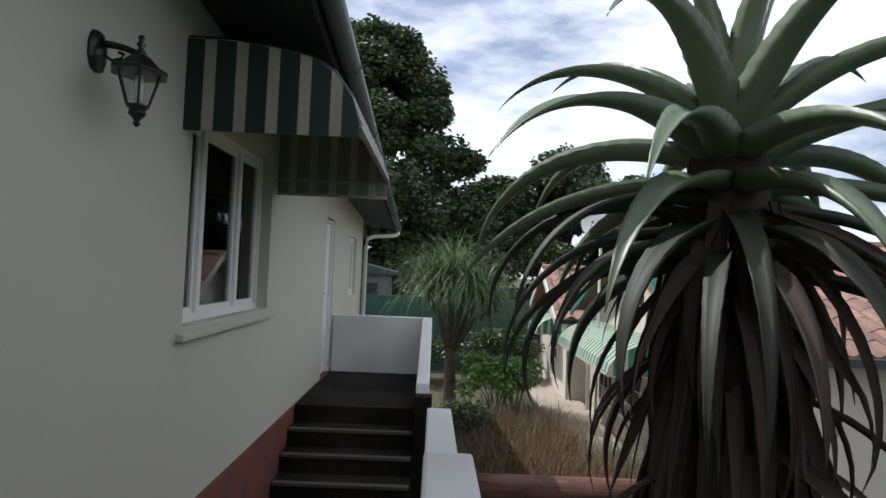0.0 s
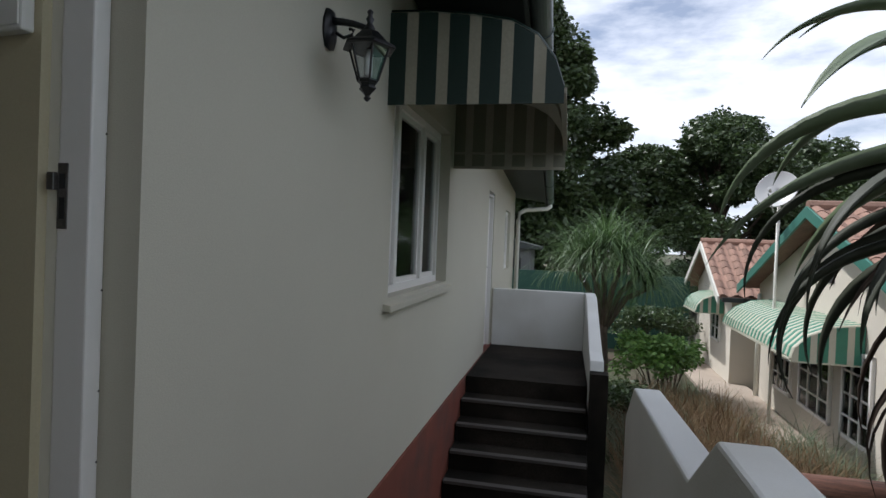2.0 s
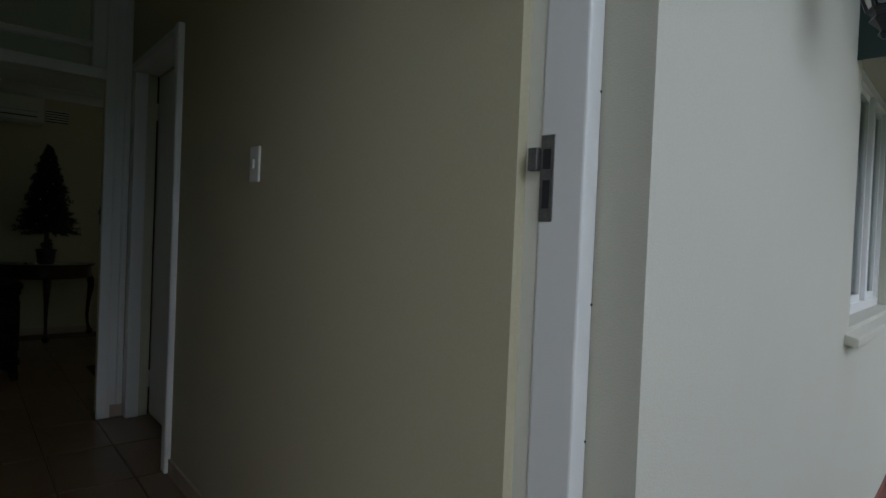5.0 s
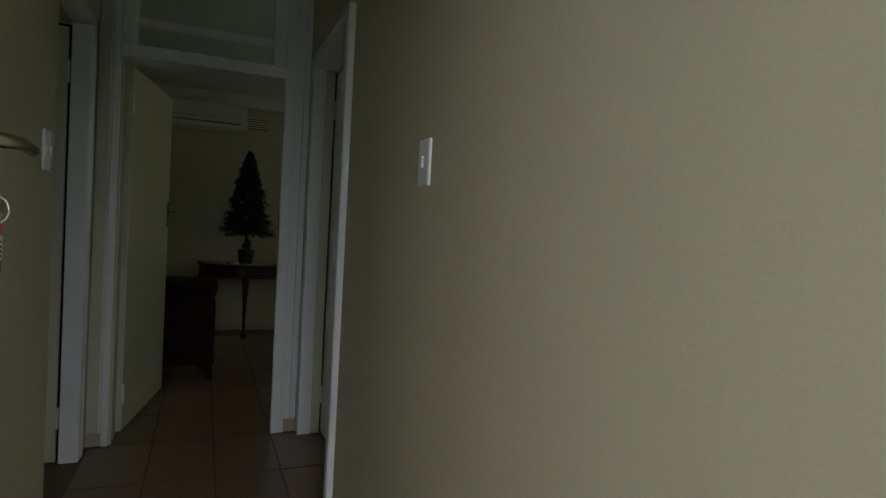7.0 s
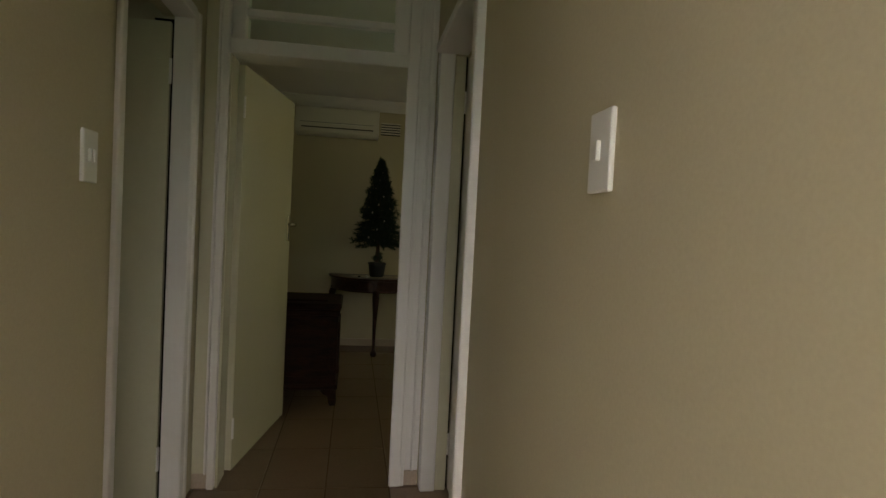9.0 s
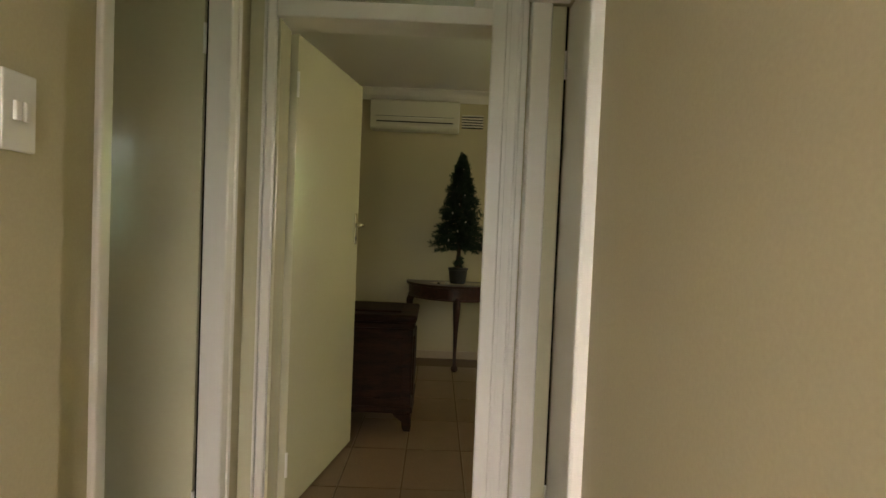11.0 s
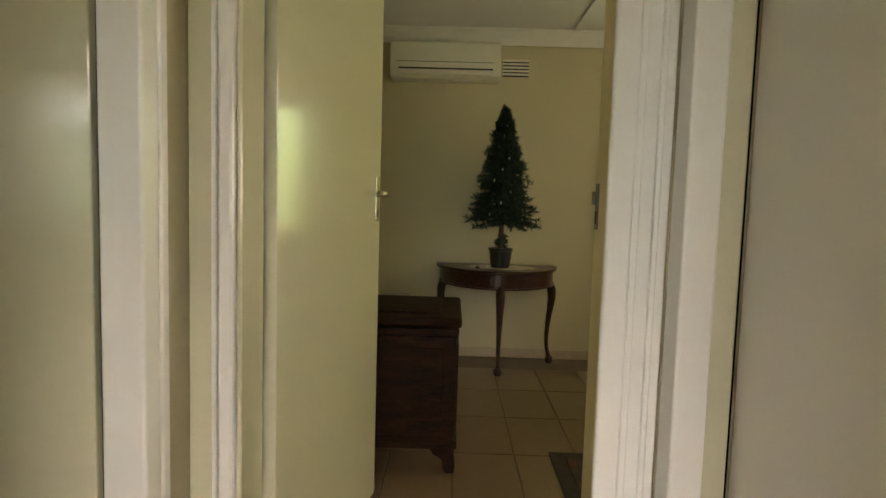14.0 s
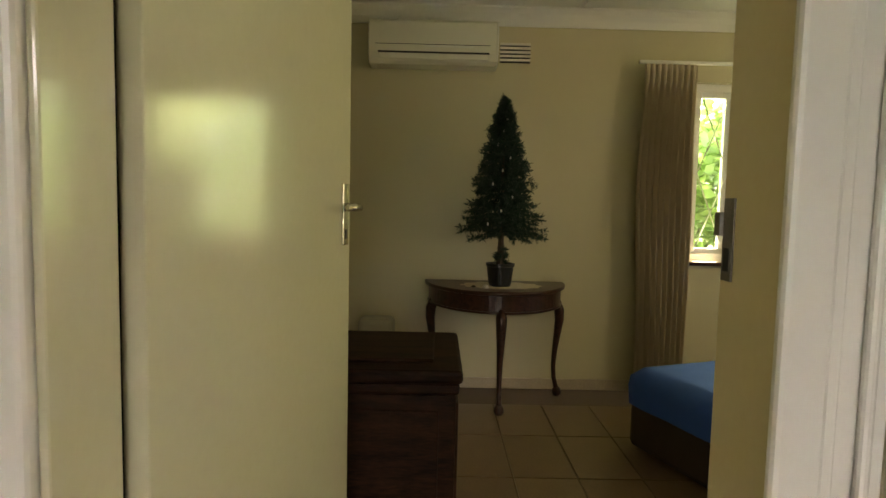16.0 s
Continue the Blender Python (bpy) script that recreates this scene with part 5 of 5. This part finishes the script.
broad_tree("round_tree", "dark round-crowned tree behind the cottages", (3.0, 31.5, GROUND), 8.2, 3.6, 70, 23, 0.25, 800, 0.1)
broad_tree("round_tree", "dark round-crowned tree behind the cottages", (12.4, 34, GROUND), 9.0, 4.4, 64, 24, 0.27, 800, 0.12)
broad_tree("round_tree", "dark leafy tree closing the end of the garden", (-4.2, 24.5, GROUND), 6.4, 3.0, 44, 27, 0.25, 800, 0.1)
broad_tree("round_tree", "dark leafy tree closing the end of the garden", (0.2, 26, GROUND), 6.2, 3.0, 54, 28, 0.25, 800, 0.08)
broad_tree("round_tree", "dark round-crowned tree behind the cottages", (18.5, 36, GROUND), 9.0, 5.0, 48, 25, 0.32, 700, 0.12)


def ribbon(shape, rng, base, az, elev, length, width, bend, segs=7):
    d0, up = Vector((math.cos(az), math.sin(az), 0)), Vector((0, 0, 1))
    side = d0.cross(up)
    p, e = Vector(base), elev
    rows = []
    for i in range(segs + 1):
        f = i / segs
        w = width * 0.5 * (1 - 0.85 * f)
        rows.append([p - side * w, p + side * w])
        p = p + (d0 * math.cos(e) + up * math.sin(e)) * (length / segs)
        e -= bend / segs
    shape.grid(rows)


def ponytail(name, label, place, trunk, heads, seed, leaf=1.1, count=300):
    rng = random.Random(seed)
    t = thing(name, label, "palm", place, "feathery palms")
    part("trunk", Shape().tube([(0, 0, -0.2), (0.03, 0, 0.2), (0, 0.02, trunk * 0.6), (0, 0, trunk)], lambda f: 0.2 - 0.11 * f, 10), BARK, t, smooth=True)
    for hx, hy, hz in heads:
        part("limb", Shape().tube([(0, 0, trunk * 0.7), (hx * 0.5, hy * 0.5, trunk + (hz - trunk) * 0.4), (hx, hy, hz)], lambda f: 0.08 - 0.03 * f, 8), BARK, t, smooth=True)
        s = Shape()
        for k in range(count):
            ribbon(s, rng, (hx + rng.uniform(-0.04, 0.04), hy + rng.uniform(-0.04, 0.04), hz + rng.uniform(-0.08, 0.06)), rng.uniform(0, 6.283), radians(rng.uniform(5, 85)), leaf * rng.uniform(0.75, 1.2), 0.024, rng.uniform(0.9, 2.7), 8)
        tagged(part("leaves", s, PALM_LEAF, t), kind="stuff")
    return t


ponytail("ponytail_palm", "ponytail palm with cascading narrow green leaves", (0.55, 13.0, GROUND), 1.9, [(0, 0, 3.15), (-0.6, 0.2, 2.65), (0.7, 0, 2.6), (0.35, -0.3, 2.9), (-0.3, -0.2, 2.9), (0.95, 0.3, 2.3)], 31, 1.5, 260)
ponytail("ponytail_palm", "feathery palm behind the cottages", (8.6, 22, GROUND), 2.6, [(0, 0, 4.2), (0.6, 0, 3.9), (-0.6, 0.2, 3.9)], 32, 1.6, 240)


def shrub(name, label, place, radii, count, size, material, seed):
    rng = random.Random(seed)
    t = thing(name, label, "shrub", place, "garden shrubs")
    for k in range(9):
        a = k * 2.4
        part("stem", Shape().tube([(0, 0, -0.1), (0.25 * radii[0] * math.cos(a), 0.25 * radii[1] * math.sin(a), radii[2] * 0.6), (0.65 * radii[0] * math.cos(a), 0.65 * radii[1] * math.sin(a), radii[2] * 1.2)], 0.012, 5), BARK, t)
    s = Shape()
    for k in range(26):
        a, q = k * 2.39996, math.sqrt((k + 0.5) / 26)
        leaf_cloud(s, rng, (radii[0] * q * 0.8 * math.cos(a), radii[1] * q * 0.8 * math.sin(a), radii[2] * (1.5 - 0.7 * q * rng.random())), (radii[0] * 0.3, radii[1] * 0.3, radii[2] * 0.35), count // 26, size, 0.3)
    tagged(part("foliage", s, material, t), kind="stuff")
    return t


shrub("green_shrub", "bright green leafy shrub in the garden", (1.55, 12.2, GROUND + 0.1), (0.85, 0.8, 0.8), 3800, 0.11, BUSH_LEAF, 41)
shrub("green_shrub", "bright green leafy shrub in the garden", (2.1, 13.3, GROUND), (0.7, 0.7, 0.75), 2400, 0.11, BUSH_LEAF, 42)
shrub("dark_shrub", "dark green shrub before the green fence", (2.2, 17.2, GROUND), (1.3, 0.9, 0.9), 3600, 0.12, TREE_LEAF, 45)
shrub("dark_shrub", "dark green shrub before the green fence", (-0.4, 16.6, GROUND), (1.3, 0.9, 0.8), 3600, 0.12, TREE_LEAF, 46)
shrub("dark_shrub", "low dark green shrub near the house", (0.8, 10.4, GROUND), (0.7, 0.8, 0.5), 2600, 0.09, TREE_LEAF, 43)


def tuft_field(name, label, category, material, boxes, count, height, width, seed, bend=(0.4, 1.6)):
    rng = random.Random(seed)
    s = Shape()
    for k in range(count):
        x0, x1, y0, y1 = boxes[k % len(boxes)]
        x, y = rng.uniform(x0, x1), rng.uniform(y0, y1)
        for q in range(7):
            ribbon(s, rng, (x + rng.gauss(0, 0.05), y + rng.gauss(0, 0.05), GROUND - 0.03), rng.uniform(0, 6.283), radians(rng.uniform(50, 88)), height * rng.uniform(0.5, 1.15), width, rng.uniform(*bend), 4)
    ob = part(name, s, material)
    ob.matrix_basis = BASE
    return tagged(ob, label, category, kind="stuff")


tuft_field("brown_grass", "dense brown dry grass filling the garden bed", "grass", DRY_GRASS, [(0.75, 2.75, 5.0, 11.4), (1.0, 2.6, 5.0, 11.0), (1.6, 3.3, 5.0, 8.4)], 2600, 0.85, 0.022, 51, (0.2, 1.5))
tuft_field("grey_grass", "grey-green strappy grass clumps in the garden bed", "grass", GREY_GRASS, [(0.4, 1.3, 8.5, 12.0), (1.2, 2.4, 10.5, 12.5), (2.8, 3.6, 8.0, 9.6), (1.0, 3.2, 5.0, 11.0)], 620, 0.95, 0.020, 52, (0.9, 2.4))
tuft_field("red_cordyline", "spiky reddish leaves below the aloe", "plant", ALOE_DEAD, [(2.6, 3.0, 2.4, 2.9)], 60, 1.9, 0.03, 53, (0.5, 1.4))
shrub("leafy_tree", "sunlit leafy shrub outside the bedroom window", (-10.8, 3.6, GROUND + 0.1), (1.7, 3.6, 2.9), 15000, 0.17, BUSH_LEAF, 44)
BASE = INSIDE

# ---------------------------------------------------------------- floor tiles
TX0, TY0, TW, TH, J = -6.105, 0.768, 0.485, 0.295, 0.004
tile_s = Shape().box(J, TW - J, J, TH - J, -0.0075, 0.0)
TILE_FLOOR = mesh_of("floor_tile", tile_s, TILE)
for i in range(-3, 11):
    for j in range(-6, 9):
        x, y = TX0 + i * TW, TY0 + j * TH
        if x < -7.40 - 0.1 or x + TW > -0.98:
            continue
        hall = x > -4.6
        if hall and not (-0.35 < y < 0.80):
            continue
        if y < -0.85 or y + TH > 3.4:
            continue
        tl = part("tile", TILE_FLOOR, None, floor)
        tl.matrix_basis = pose(x, y, -0.0002)
